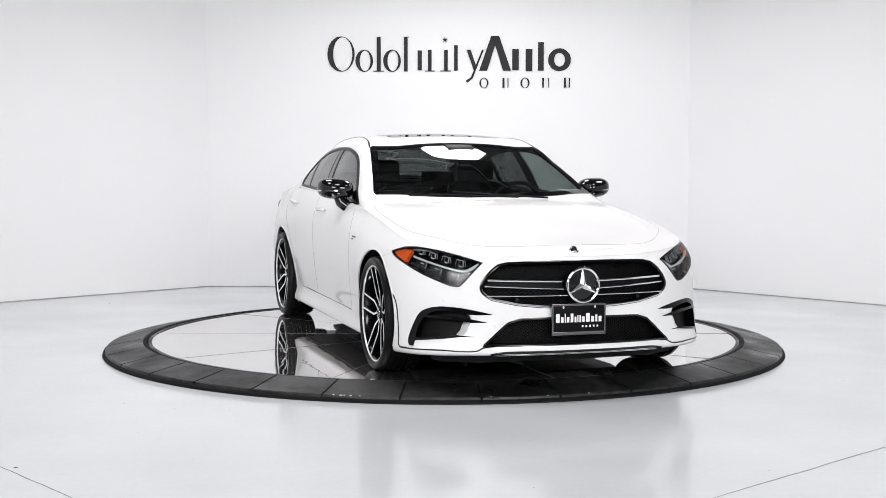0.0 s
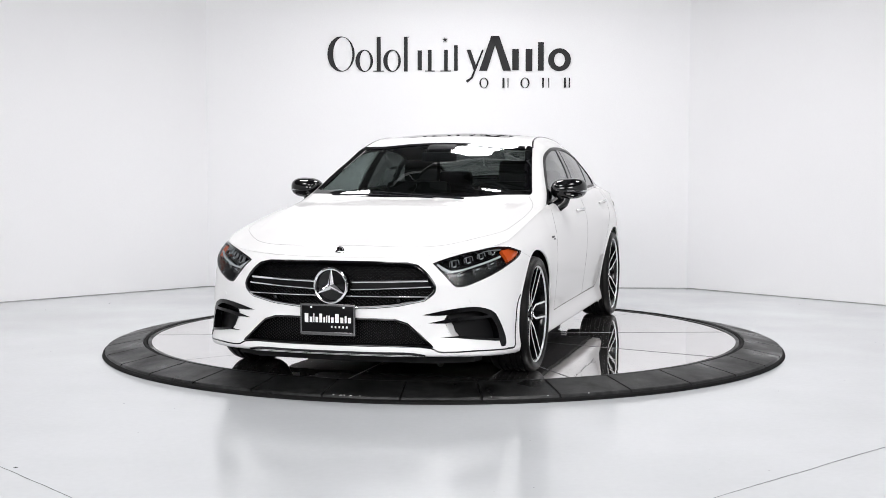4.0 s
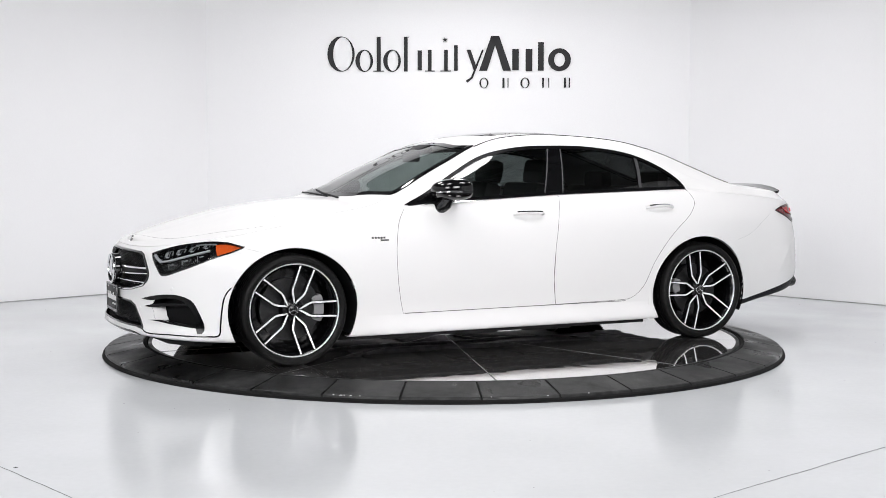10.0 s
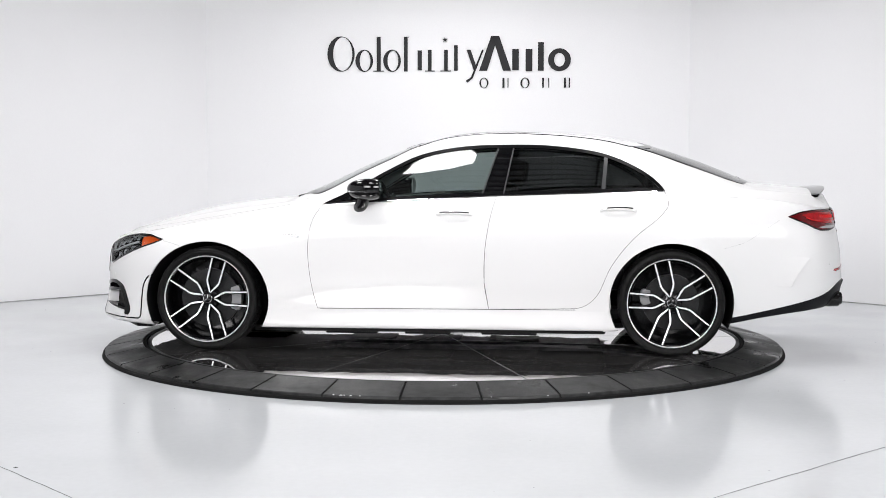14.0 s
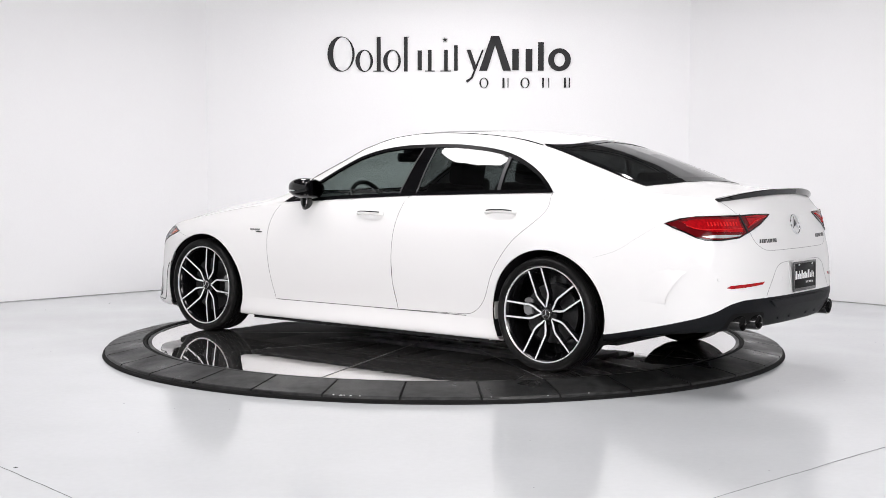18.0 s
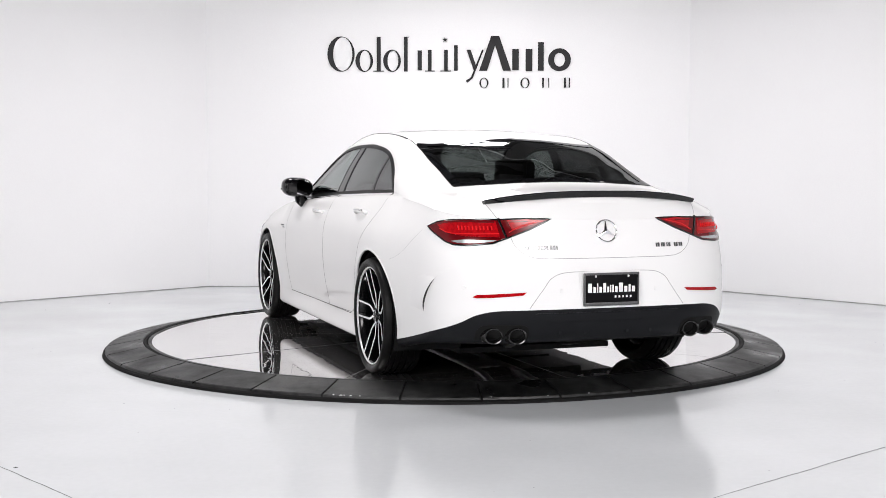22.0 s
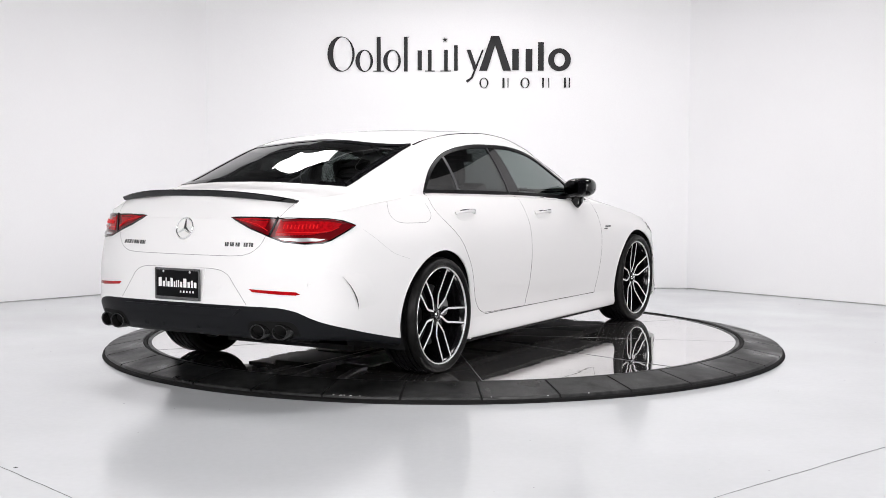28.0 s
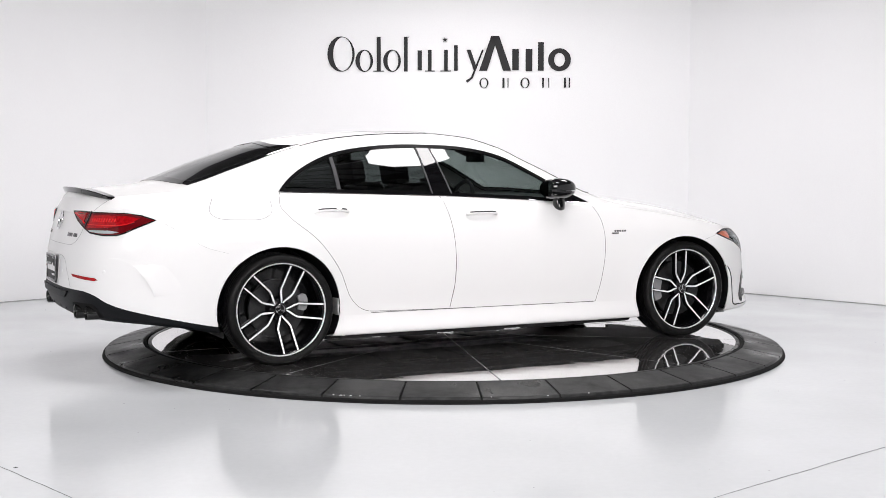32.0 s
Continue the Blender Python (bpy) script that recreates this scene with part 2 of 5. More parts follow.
def build_base_joint():
    """The thin dark joint where the white walls meet the floor."""
    for i in (0, 1, 2, 4, 5, 6, 7):
        p, q = Vector((*BAY[i], 0)), Vector((*BAY[(i + 1) % 8], 0))
        t = (q - p).normalized()
        n = Vector((-t.y, t.x, 0))
        bm = bmesh.new()
        low = [p + n * .001, q + n * .001, q + n * .005, p + n * .005]
        lo = [bm.verts.new(v + Vector((0, 0, .0005))) for v in low]
        hi = [bm.verts.new(v + Vector((0, 0, .0085))) for v in low]
        bm.faces.new(hi)
        for k in range(4):
            j = (k + 1) % 4
            bm.faces.new((lo[k], lo[j], hi[j], hi[k]))
        setting("baseboard", bm, M_JOINT, "thin grey joint between wall and floor")


build_base_joint()


# ---- the turntable ----
SEGMENTS = 34


def sector(r0, z0, r1, z1, r2, z2, a0, a1, n=6, under=0.0):
    """A ramp piece between two angles: top from r0 to r1, a short drop to r2."""
    bm = bmesh.new()
    rows = []
    for i in range(n + 1):
        a = a0 + (a1 - a0) * i / n
        c, s = math.sin(a), -math.cos(a)
        rows.append([bm.verts.new((r * c, r * s, z)) for r, z in ((r0, under), (r0, z0 - 0.004), (r0 + 0.004, z0), (r1 - 0.006, z1), (r1, z1 - 0.004), (r2, z2), (r2, under))])
    for p, q in zip(rows, rows[1:]):
        for k in range(6):
            bm.faces.new((p[k], p[k + 1], q[k + 1], q[k]))
    bm.faces.new(rows[0]), bm.faces.new(rows[-1][::-1])
    return bm


def build_ring():
    ring = tagged(new("turntable_ramp"), "fixed charcoal rubber ramp ring of bolted segments on the floor", "turntable ramp")
    step = 2 * math.pi / SEGMENTS
    first = radians(-5.65)
    for i in range(SEGMENTS):
        a = first + i * step
        part("ramp_segment", sector(2.045, 0.077, 2.285, 0.036, 2.291, 0.014, a + 0.0028, a + step - 0.0028), M_RUBBER, ring, smooth=False)
        b = a + 0.018
        bolt = lathe([(0.001, -0.001), (0.006, -0.001), (0.0072, -0.0025), (0.0072, -0.006)], 10, axis="z")
        part("bolt", bolt, M_RUBBER, ring, m=Matrix.Translation((2.09 * math.sin(b), -2.09 * math.cos(b), 0.0705)))
    base = lathe([(2.018, 0.0), (2.018, 0.070), (2.021, 0.074), (2.038, 0.074), (2.043, 0.068), (2.28, 0.026), (2.302, 0.014), (2.306, 0.0)], 170, axis="z")
    part("base_plate", base, M_DEEP, ring, "black steel rim and base of the ramp ring")
    return ring


def build_disc():
    disc = tagged(new("turntable_disc"), "round turntable top of mirror-polished steel wedge plates", "turntable")
    step = radians(36)
    for i in range(10):
        a = radians(.6 + 36 * i)
        bm = bmesh.new()
        gap = 0.0040
        rim, n = 1.988, 24
        top = []
        mid = a + step / 2
        tip = Vector((math.cos(mid), math.sin(mid), 0)) * gap / math.sin(step / 2)
        top.append(tip)
        for k in range(n + 1):
            b = a + gap / rim + (step - 2 * gap / rim) * k / n
            top.append(Vector((rim * math.cos(b), rim * math.sin(b), 0)))
        up = [bm.verts.new(v) for v in top]
        dn = [bm.verts.new(v - Vector((0, 0, 0.012))) for v in top]
        bm.faces.new(up)
        for k in range(len(up)):
            j = (k + 1) % len(up)
            bm.faces.new((up[k], dn[k], dn[j], up[j]))
        # no plate lies quite level
        sag = random.Random(40 + i)
        at = Vector((math.cos(mid), math.sin(mid), 0)) * 1.2
        tip_over = Matrix.Translation(at) @ pose(0, 0, 0, sag.uniform(-.13, .13), sag.uniform(-.13, .13), 0) @ Matrix.Translation(-at)
        part("wedge_plate", bm, M_MIRROR, disc, smooth=False, m=tip_over)
    # added strips stand in for the glint of the plates' edges at each joint
    for i in range(10):
        strip = box(1.92, .005, .003, (1.02, 0, -.0008), .0008)
        part("joint_glint", strip, M_STEEL, disc, "thin bright strip added as the glint along a plate joint", m=pose(0, 0, 0, 0, 0, .6 + 36 * i))
    part("edge_band", lathe([(1.990, -0.03), (1.990, 0.003), (2.012, 0.003), (2.014, -0.03)], 160, axis="z"), M_RUBBER, disc)
    part("carrier", lathe([(0.001, -0.006), (1.985, -0.006), (1.985, -0.055), (0.001, -0.055)], 96, axis="z"), M_RAIL, disc, "steel carrier below the plates")
    return disc


ramp = build_ring()
disc = build_disc()


# ---- the car ----
# x forward from the turning axis, y to the car's left, z up from the plates
AXLE_F, AXLE_R, HUB_Z, TYRE_R = 1.418, -1.487, 0.335, 0.327
XF, XR = 2.285, -2.625          # nose and tail of the bumpers
# half length and height of the wheel openings
ARCH_F, ARCH_B = (0.396, 0.364), (0.378, 0.368)


def body_rows():
    """Lines along the body from the bottom edge to the roof rail: half width, height, nose and tail ends."""
    return (
        # inner edge of the underside
        (curve((-2.62, .60), (-2.1, .74), (-1.5, .79), (-1.0, .79), (1.0, .79), (1.5, .79), (2.0, .80), (2.28, .78)),
         curve((-2.62, .295), (-2.3, .278), (-2.1, .255), (-1.87, .218), (-1.6, .18), (-1.1, .158), (1.0, .158), (1.6, .158), (1.9, .172), (2.28, .19)), 2.15, -2.42),
        # bottom edge
        (curve((-2.62, .70), (-2.1, .80), (-1.5, .84), (-1.0, .83), (1.0, .83), (1.5, .84), (2.0, .86), (2.28, .86)),
         curve((-2.62, .288), (-2.3, .268), (-2.1, .245), (-1.87, .208), (-1.6, .17), (-1.1, .150), (1.0, .150), (1.6, .150), (1.9, .165), (2.28, .185)), 2.255, -2.50),
        # lower lip
        (curve((-2.62, .765), (-2.1, .835), (-1.5, .89), (-1.0, .875), (1.0, .875), (1.5, .885), (2.0, .90), (2.28, .90)),
         curve((-2.62, .315), (-2.3, .290), (-2.1, .262), (-1.87, .222), (-1.6, .185), (-1.1, .166), (1.0, .166), (1.6, .168), (1.9, .182), (2.28, .205)), 2.29, -2.58),
        # sill top
        (curve((-2.62, .80), (-2.1, .850), (-1.5, .895), (-1.0, .865), (0, .862), (.75, .872), (1.2, .90), (1.6, .91), (2.0, .895), (2.28, .88)),
         curve((-2.62, .42), (-2.2, .37), (-1.9, .31), (-1.0, .275), (1.0, .275), (1.7, .275), (2.28, .285)), 2.275, -2.625),
        # mid door
        (curve((-2.62, .81), (-2.1, .858), (-1.5, .915), (-1.0, .885), (0, .885), (.75, .892), (1.2, .915), (1.6, .918), (2.0, .89), (2.28, .86)),
         curve((-2.62, .525), (-2.1, .48), (-1.0, .44), (1.2, .43), (2.28, .415)), 2.262, -2.62),
        # widest
        (curve((-2.62, .81), (-2.1, .860), (-1.5, .925), (-1.0, .905), (0, .902), (.75, .905), (1.2, .922), (1.6, .915), (2.0, .875), (2.28, .84)),
         curve((-2.62, .64), (-1.5, .64), (-.5, .62), (.8, .61), (1.5, .60), (2.28, .545)), 2.262, -2.612),
        # shoulder
        (curve((-2.62, .80), (-2.1, .845), (-1.5, .905), (-1.0, .898), (0, .893), (.75, .892), (1.2, .900), (1.6, .892), (2.0, .86), (2.28, .82)),
         curve((-2.62, .765), (-2.1, .80), (-1.5, .82), (-.5, .815), (.5, .79), (1.0, .76), (1.5, .72), (1.9, .68), (2.28, .64)), 2.242, -2.588),
        # belt
        (curve((-2.62, .775), (-2.2, .785), (-1.8, .79), (-1.44, .765), (-1.0, .785), (-.4, .800), (.2, .806), (.69, .815), (1.0, .835), (1.43, .835), (1.9, .82), (2.28, .80)),
         curve((-2.62, .90), (-2.2, .955), (-1.8, .99), (-1.44, 1.015), (-1.0, 1.005), (-.4, .985), (.2, .955), (.69, .928), (1.0, .897), (1.43, .832), (1.9, .755), (2.28, .695)), 2.20, -2.555),
        # roof rail, running on into bonnet and boot edges
        (curve((-2.62, .66), (-2.2, .66), (-1.9, .690), (-1.6, .702), (-1.35, .682), (-1.08, .650), (-.75, .634), (-.4, .628), (-.15, .640), (.1, .662), (.4, .714), (.65, .750), (.85, .74), (1.2, .70), (1.6, .66), (2.0, .62), (2.28, .58)),
         curve((-2.62, .985), (-2.2, 1.015), (-1.9, 1.035), (-1.6, 1.085), (-1.35, 1.180), (-1.08, 1.268), (-.75, 1.318), (-.4, 1.330), (-.15, 1.312), (.1, 1.250), (.4, 1.120), (.65, 1.005), (.85, .955), (1.2, .910), (1.6, .848), (2.0, .775), (2.28, .715)), 2.165, -2.52),
    )


ROOF_TOP = curve((-2.62, 1.03), (-2.4, 1.047), (-2.15, 1.066), (-2.07, 1.079), (-2.035, 1.093), (-2.0, 1.107), (-1.85, 1.163), (-1.7, 1.218), (-1.36, 1.324), (-1.1, 1.371), (-.85, 1.394), (-.4, 1.410),
                 (-.1, 1.384), (.0, 1.363), (.145, 1.322), (.3, 1.268), (.5, 1.185), (.72, 1.082), (.915, .985), (.95, .971), (1.1, .962), (1.5, .915), (1.9, .838), (2.1, .788), (2.28, .748))
# how squarely the top turns down to the rail
CROWN = curve((-2.6, 2.1), (-2.2, 2.1), (-1.95, 2.8), (-1.6, 4.4), (-1.25, 5.8), (-1.0, 8.0), (-.6, 9.0), (-.2, 8.5), (.1, 8.5), (.3, 5.5), (.5, 5.5), (.7, 5.0), (.82, 3.2), (.95, 2.1), (2.3, 2.1))
GUTTER = curve((-2.6, .60), (-2.2, .60), (-1.95, .590), (-1.7, .580), (-1.5, .580), (-1.25, .570), (-.9, .567), (-.5, .559), (-.2, .563), (0, .582), (.1, .600), (.3, .638), (.5, .680), (.7, .722), (.8, .705), (.95, .65), (1.2, .62), (2.3, .5))
TOP_NOSE, TOP_TAIL = 2.145, -2.50


def smooth01(v):
    v = min(max(v, 0.0), 1.0)
    return v * v * (3 - 2 * v)


def stations():
    """Places along the car, crowded at the two ends where the body wraps round."""
    out = []
    lf, nf, lr, nr = 0.62, 2.5, 0.50, 3.0
    for i in range(91):
        a = math.pi / 2 * i / 90
        out.append((XF - lf + lf * math.cos(a) ** (2 / nf), math.sin(a) ** (2 / nf) if i else 0.0))
    n = 190
    a, b = XF - lf, XR + lr
    out += [(a + (b - a) * i / n, 1.0) for i in range(1, n)]
    for i in range(90, -1, -1):
        a = math.pi / 2 * i / 90
        out.append((XR + lr - lr * math.cos(a) ** (2 / nr), math.sin(a) ** (2 / nr) if i else 0.0))
    return out


def spline_through(pts, steps):
    """Centripetal Catmull-Rom through 3D points."""
    p = [Vector(v) for v in pts]
    p = [2 * p[0] - p[1]] + p + [2 * p[-1] - p[-2]]
    out = []
    for i in range(1, len(p) - 2):
        p0, p1, p2, p3 = p[i - 1:i + 3]
        t1 = max((p1 - p0).length, 1e-6) ** 0.5
        t2 = t1 + max((p2 - p1).length, 1e-6) ** 0.5
        t3 = t2 + max((p3 - p2).length, 1e-6) ** 0.5
        for k in range(steps):
            t = t1 + (t2 - t1) * k / steps
            a1 = (t1 - t) / t1 * p0 + t / t1 * p1
            a2 = (t2 - t) / (t2 - t1) * p1 + (t - t1) / (t2 - t1) * p2
            a3 = (t3 - t) / (t3 - t2) * p2 + (t - t2) / (t3 - t2) * p3
            b1 = (t2 - t) / t2 * a1 + t / t2 * a2
            b2 = (t3 - t) / (t3 - t1) * a2 + (t - t1) / (t3 - t1) * a3
            out.append((t2 - t) / (t2 - t1) * b1 + (t - t1) / (t2 - t1) * b2)
    out.append(p[-2].copy())
    return out


def body_grid():
    rows = body_rows()
    w_rail = rows[-1][0]
    grid = []
    for X, cap in stations():
        sf, sr = smooth01((X - 1.3) / (XF - 1.3)), smooth01((X + 1.7) / (XR + 1.7))
        pts = []
        for w, z, nose, tail in rows:
            pts.append((X + (nose - XF) * sf + (tail - XR) * sr, w(X) * cap, z(X)))
        # keep a crease at the belt and straight glass above it
        (xs, ys, zs), (xb, yb, zb), (xr, yr, zr) = pts[-3:]
        cab = smooth01((.95 - X) / .3) * smooth01((X + 1.75) / .3)
        low = (xb, yb + .030 * cab * cap, zb - .012 * cab - .004)
        lean = [(xb + (xr - xb) * f, yb + (yr - yb) * f + b * cab, zb + (zr - zb) * f) for f, b in ((.12, .006), (.5, .017), (.86, .009))]
        pts[-2:] = [low, (xb, yb, zb)] + lean + [(xr, yr, zr)]
        xt, zt = X + (TOP_NOSE - XF) * sf + (TOP_TAIL - XR) * sr, ROOF_TOP(X)
        # a gentle crown between the gutters, a steeper fall outside them
        e = CROWN(X)
        k = smooth01((X + 2.18) / .14) * smooth01((.87 - X) / .13)
        se = min(max(1 - GUTTER(X) / w_rail(X), .02), .3)
        ze = zr + (zt - zr) * (1 - (1 - se) ** e)
        for s in (se * .5, se, se + (1 - se) * .10, se + (1 - se) * .28, se + (1 - se) * .6, 1.0):
            old = zr + (zt - zr) * (1 - (1 - s) ** e)
            if s <= se:
                f = s / se
                fresh = zr + (ze - zr) * (f + .12 * f * (1 - f))
            else:
                fresh = zt - (zt - ze) * ((1 - s) / (1 - se)) ** 2
            pts.append((xr + (xt - xr) * s, yr * (1 - s), old + (fresh - old) * k))
        grid.append(spline_through(pts, 8))
    return grid


GRID = body_grid()


def body_shell():
    """Vertices and quads of the whole closed skin, both sides."""
    nu, nv = len(GRID), len(GRID[0])
    verts, faces = [], []
    for side in (1, -1):
        base = len(verts)
        for col in GRID:
            verts += [Vector((p.x, side * p.y, p.z)) for p in col]
        for i in range(nu - 1):
            for j in range(nv - 1):
                a, b, c, d = base + i * nv + j, base + (i + 1) * nv + j, base + (i + 1) * nv + j + 1, base + i * nv + j + 1
                faces.append((a, b, c, d) if side < 0 else (d, c, b, a))
    return verts, faces


SHELL_V, SHELL_F = body_shell()
from mathutils.bvhtree import BVHTree
SKIN = BVHTree.FromPolygons(SHELL_V, SHELL_F)


def onto(view, a, b, side=1):
    """The skin's point and normal met from one side of the car: side (x, z), front or rear (y, z), top (x, y)."""
    q = 0.70711
    o, d = {"fq": ((3 - q * a, side * (3 + q * a), b), (-q, -q * side, 0)), "rq": ((-3 + q * a, side * (3 + q * a), b), (q, -q * side, 0)), "side": ((a, 3 * side, b), (0, -side, 0)), "front": ((5, a, b), (-1, 0, 0)),
            "rear": ((-5, a, b), (1, 0, 0)), "top": ((a, b, 5), (0, 0, -1))}[view]
    p, n, _, _ = SKIN.ray_cast(Vector(o), Vector(d))
    if p is None:
        p, n, _, _ = SKIN.find_nearest({"fq": Vector((1.2 - q * a, side * (1.2 + q * a), b)), "rq": Vector((-1.4 + q * a, side * (1.4 + q * a), b)), "side": Vector((a, 0.9 * side, b)), "front": Vector((2.1, a, b)),
                                        "rear": Vector((-2.4, a, b)), "top": Vector((a, b, 1.2))}[view])
    if n.dot(Vector(d)) > 0:
        n = -n
    return p, n


def sight(view, side=1):
    """The way in which a view looks at the car; fq and rq are the front and rear quarters."""
    q = 0.70711
    return Vector({"side": (0, -side, 0), "front": (-1, 0, 0), "rear": (1, 0, 0), "top": (0, 0, -1), "fq": (-q, -q * side, 0), "rq": (q, -q * side, 0)}[view])


def inside(poly, u, v):
    hit = False
    for (a, b), (c, d) in zip(poly, poly[1:] + poly[:1]):
        if (b > v) != (d > v) and u < a + (v - b) * (c - a) / (d - b):
            hit = not hit
    return hit


def rounded(poly, r=0.02, n=4):
    """The outline with its corners rounded off."""
    out = []
    k = len(poly)
    for i in range(k):
        p, a, b = (Vector(poly[i]), Vector(poly[i - 1]), Vector(poly[(i + 1) % k]))
        u, w = a - p, b - p
        e = min(r, 0.45 * u.length, 0.45 * w.length)
        s, t = p + u.normalized() * e, p + w.normalized() * e
        for j in range(n + 1):
            f = j / n
            q = (1 - f) ** 2 * s + 2 * f * (1 - f) * p + f * f * t
            out.append((q.x, q.y))
    return out


def grown(poly, d):
    """The outline moved outwards by d."""
    k = len(poly)
    area = sum(poly[i - 1][0] * poly[i][1] - poly[i][0] * poly[i - 1][1] for i in range(k))
    out = []
    for i in range(k):
        p, a, b = Vector(poly[i]), Vector(poly[i - 1]), Vector(poly[(i + 1) % k])
        u, w = (p - a).normalized(), (b - p).normalized()
        n = Vector((u.y + w.y, -u.x - w.x))
        n = n.normalized() if n.length > 1e-6 else Vector((u.y, -u.x))
        g = d / max(0.5, n.dot(Vector((u.y, -u.x)))) * (1 if area > 0 else -1)
        out.append((p.x + n.x * g, p.y + n.y * g))
    return out


def flipped(poly):
    return [(-a, b) for a, b in poly]


def patch(poly, view, side=1, step=0.03, off=0.003, thick=0.006, sink=0.0, bm=None):
    """An outline laid on the skin as a thin shell, raised by off; sink moves it into the body along the view."""
    bm = bm or bmesh.new()
    w = bmesh.new()
    w.faces.new([w.verts.new((u, v, 0)) for u, v in poly])
    for ax in (0, 1):
        c = [p[ax] for p in poly]
        lo, hi = min(c), max(c)
        cut = int((hi - lo) / step)
        for i in range(1, cut + 1):
            x = lo + (hi - lo) * i / (cut + 1)
            bmesh.ops.bisect_plane(w, geom=w.verts[:] + w.edges[:] + w.faces[:], plane_co=(x, 0, 0) if ax == 0 else (0, x, 0),
                                   plane_no=(1, 0, 0) if ax == 0 else (0, 1, 0))
    d = sight(view, side)
    top, low = {}, {}
    for v in w.verts:
        p, n = onto(view, v.co.x, v.co.y, side)
        top[v] = bm.verts.new(p + n * off + d * sink)
    for f in w.faces:
        bm.faces.new([top[v] for v in f.verts])
    if thick:
        for e in w.edges:
            if len(e.link_faces) == 1:
                for v in e.verts:
                    if v not in low:
                        p, n = onto(view, v.co.x, v.co.y, side)
                        low[v] = bm.verts.new(p + n * (off - thick) + d * sink)
                a, b = e.verts
                bm.faces.new((top[a], top[b], low[b], low[a]))
    w.free()
    return bm


def fine(path, step=0.02):
    out = []
    for (a, b), (c, d) in zip(path, path[1:]):
        n = max(1, int(math.hypot(c - a, d - b) / step))
        out += [(a + (c - a) * i / n, b + (d - b) * i / n) for i in range(n)]
    return out + [path[-1]]


def soft(path, n=8):
    """A smooth line through 2D points."""
    return [(p.x, p.y) for p in spline_through([(a, b, 0) for a, b in path], n)]


def ribbon(path, view, side=1, width=0.004, high=0.0015, deep=0.004, closed=False, bm=None, sink=0.0):
    """A narrow band that follows the skin."""
    bm = bm or bmesh.new()
    pts = fine(path + path[:1] if closed else path)
    if closed:
        pts = pts[:-1]
    hits = [onto(view, a, b, side) for a, b in pts]
    d = sight(view, side)
    rows = []
    k = len(hits)
    for i, (p, n) in enumerate(hits):
        a = hits[i - 1][0] if (closed or i) else p
        b = hits[(i + 1) % k][0] if (closed or i + 1 < k) else p
        t = (b - a).normalized() if (b - a).length > 1e-7 else Vector((1, 0, 0))
        s = n.cross(t).normalized() * width / 2
        q = p + d * sink
        rows.append([bm.verts.new(v) for v in (q - s - n * deep, q - s + n * high * 0.7, q - s * 0.5 + n * high, q + s * 0.5 + n * high, q + s + n * high * 0.7, q + s - n * deep)])
    for i in range(k if closed else k - 1):
        p, q = rows[i], rows[(i + 1) % k]
        for j in range(5):
            bm.faces.new((p[j], p[j + 1], q[j + 1], q[j]))
    if not closed:
        bm.faces.new(rows[0]), bm.faces.new(rows[-1][::-1])
    return bm


def band(outer, inner, view, side=1, off=0.004, thick=0.008, step=0.02):
    """The strip between two outlines with equal numbers of points, laid on the skin."""
    bm = bmesh.new()
    k = len(outer)
    po, pi_ = [], []
    for i in range(k):
        j = (i + 1) % k
        n = max(1, int(math.hypot(outer[j][0] - outer[i][0], outer[j][1] - outer[i][1]) / step))
        for m in range(n):
            f = m / n
            po.append((outer[i][0] * (1 - f) + outer[j][0] * f, outer[i][1] * (1 - f) + outer[j][1] * f))
            pi_.append((inner[i][0] * (1 - f) + inner[j][0] * f, inner[i][1] * (1 - f) + inner[j][1] * f))
    rows = []
    for a, b in zip(po, pi_):
        p, n = onto(view, a[0], a[1], side)
        q, m = onto(view, b[0], b[1], side)
        h = onto(view, (a[0] + b[0]) / 2, (a[1] + b[1]) / 2, side)
        rows.append([bm.verts.new(v) for v in (p + n * (off - thick), p + n * off, h[0] + h[1] * off, q + m * off, q + m * (off - thick))])
    for i in range(len(rows)):
        p, q = rows[i], rows[(i + 1) % len(rows)]
        for j in range(4):
            bm.faces.new((p[j], p[j + 1], q[j + 1], q[j]))
    return bm


# ---- outlines of the car's openings and panels ----
WINDOW = soft([(.680, .936), (.52, 1.010), (.30, 1.135), (.09, 1.236), (-.17, 1.290), (-.45, 1.304), (-.75, 1.297), (-1.076, 1.247), (-1.29, 1.155), (-1.40, 1.075), (-1.445, 1.024)], 5) \
    + [(-1.0, 1.012), (-.4, .993), (.2, .964)]


def both(half):
    """A half outline in the top view, closed across the middle line."""
    return half[:-1] + [(a, -b) for a, b in half[::-1][:-1]]


SCREEN = both(soft([(.925, .0), (.915, .25), (.865, .48), (.735, .718)], 4) + soft([(.70, .722), (.5, .678), (.3, .636), (.112, .598)], 3) + soft([(.095, .58), (.138, .42), (.128, .22), (.120, .0)], 4))
REAR_GLASS = both(soft([(-2.010, 0), (-2.008, .22), (-1.990, .43), (-1.948, .583)], 4) + soft([(-1.935, .585), (-1.72, .578), (-1.50, .578), (-1.27, .568)], 3) + soft([(-1.252, .555), (-1.315, .465), (-1.352, .33), (-1.345, .15), (-1.325, 0)], 4))
SUNROOF = rounded([(-.10, .40), (-.10, -.40), (-.66, -.40), (-.66, .40)], .07)
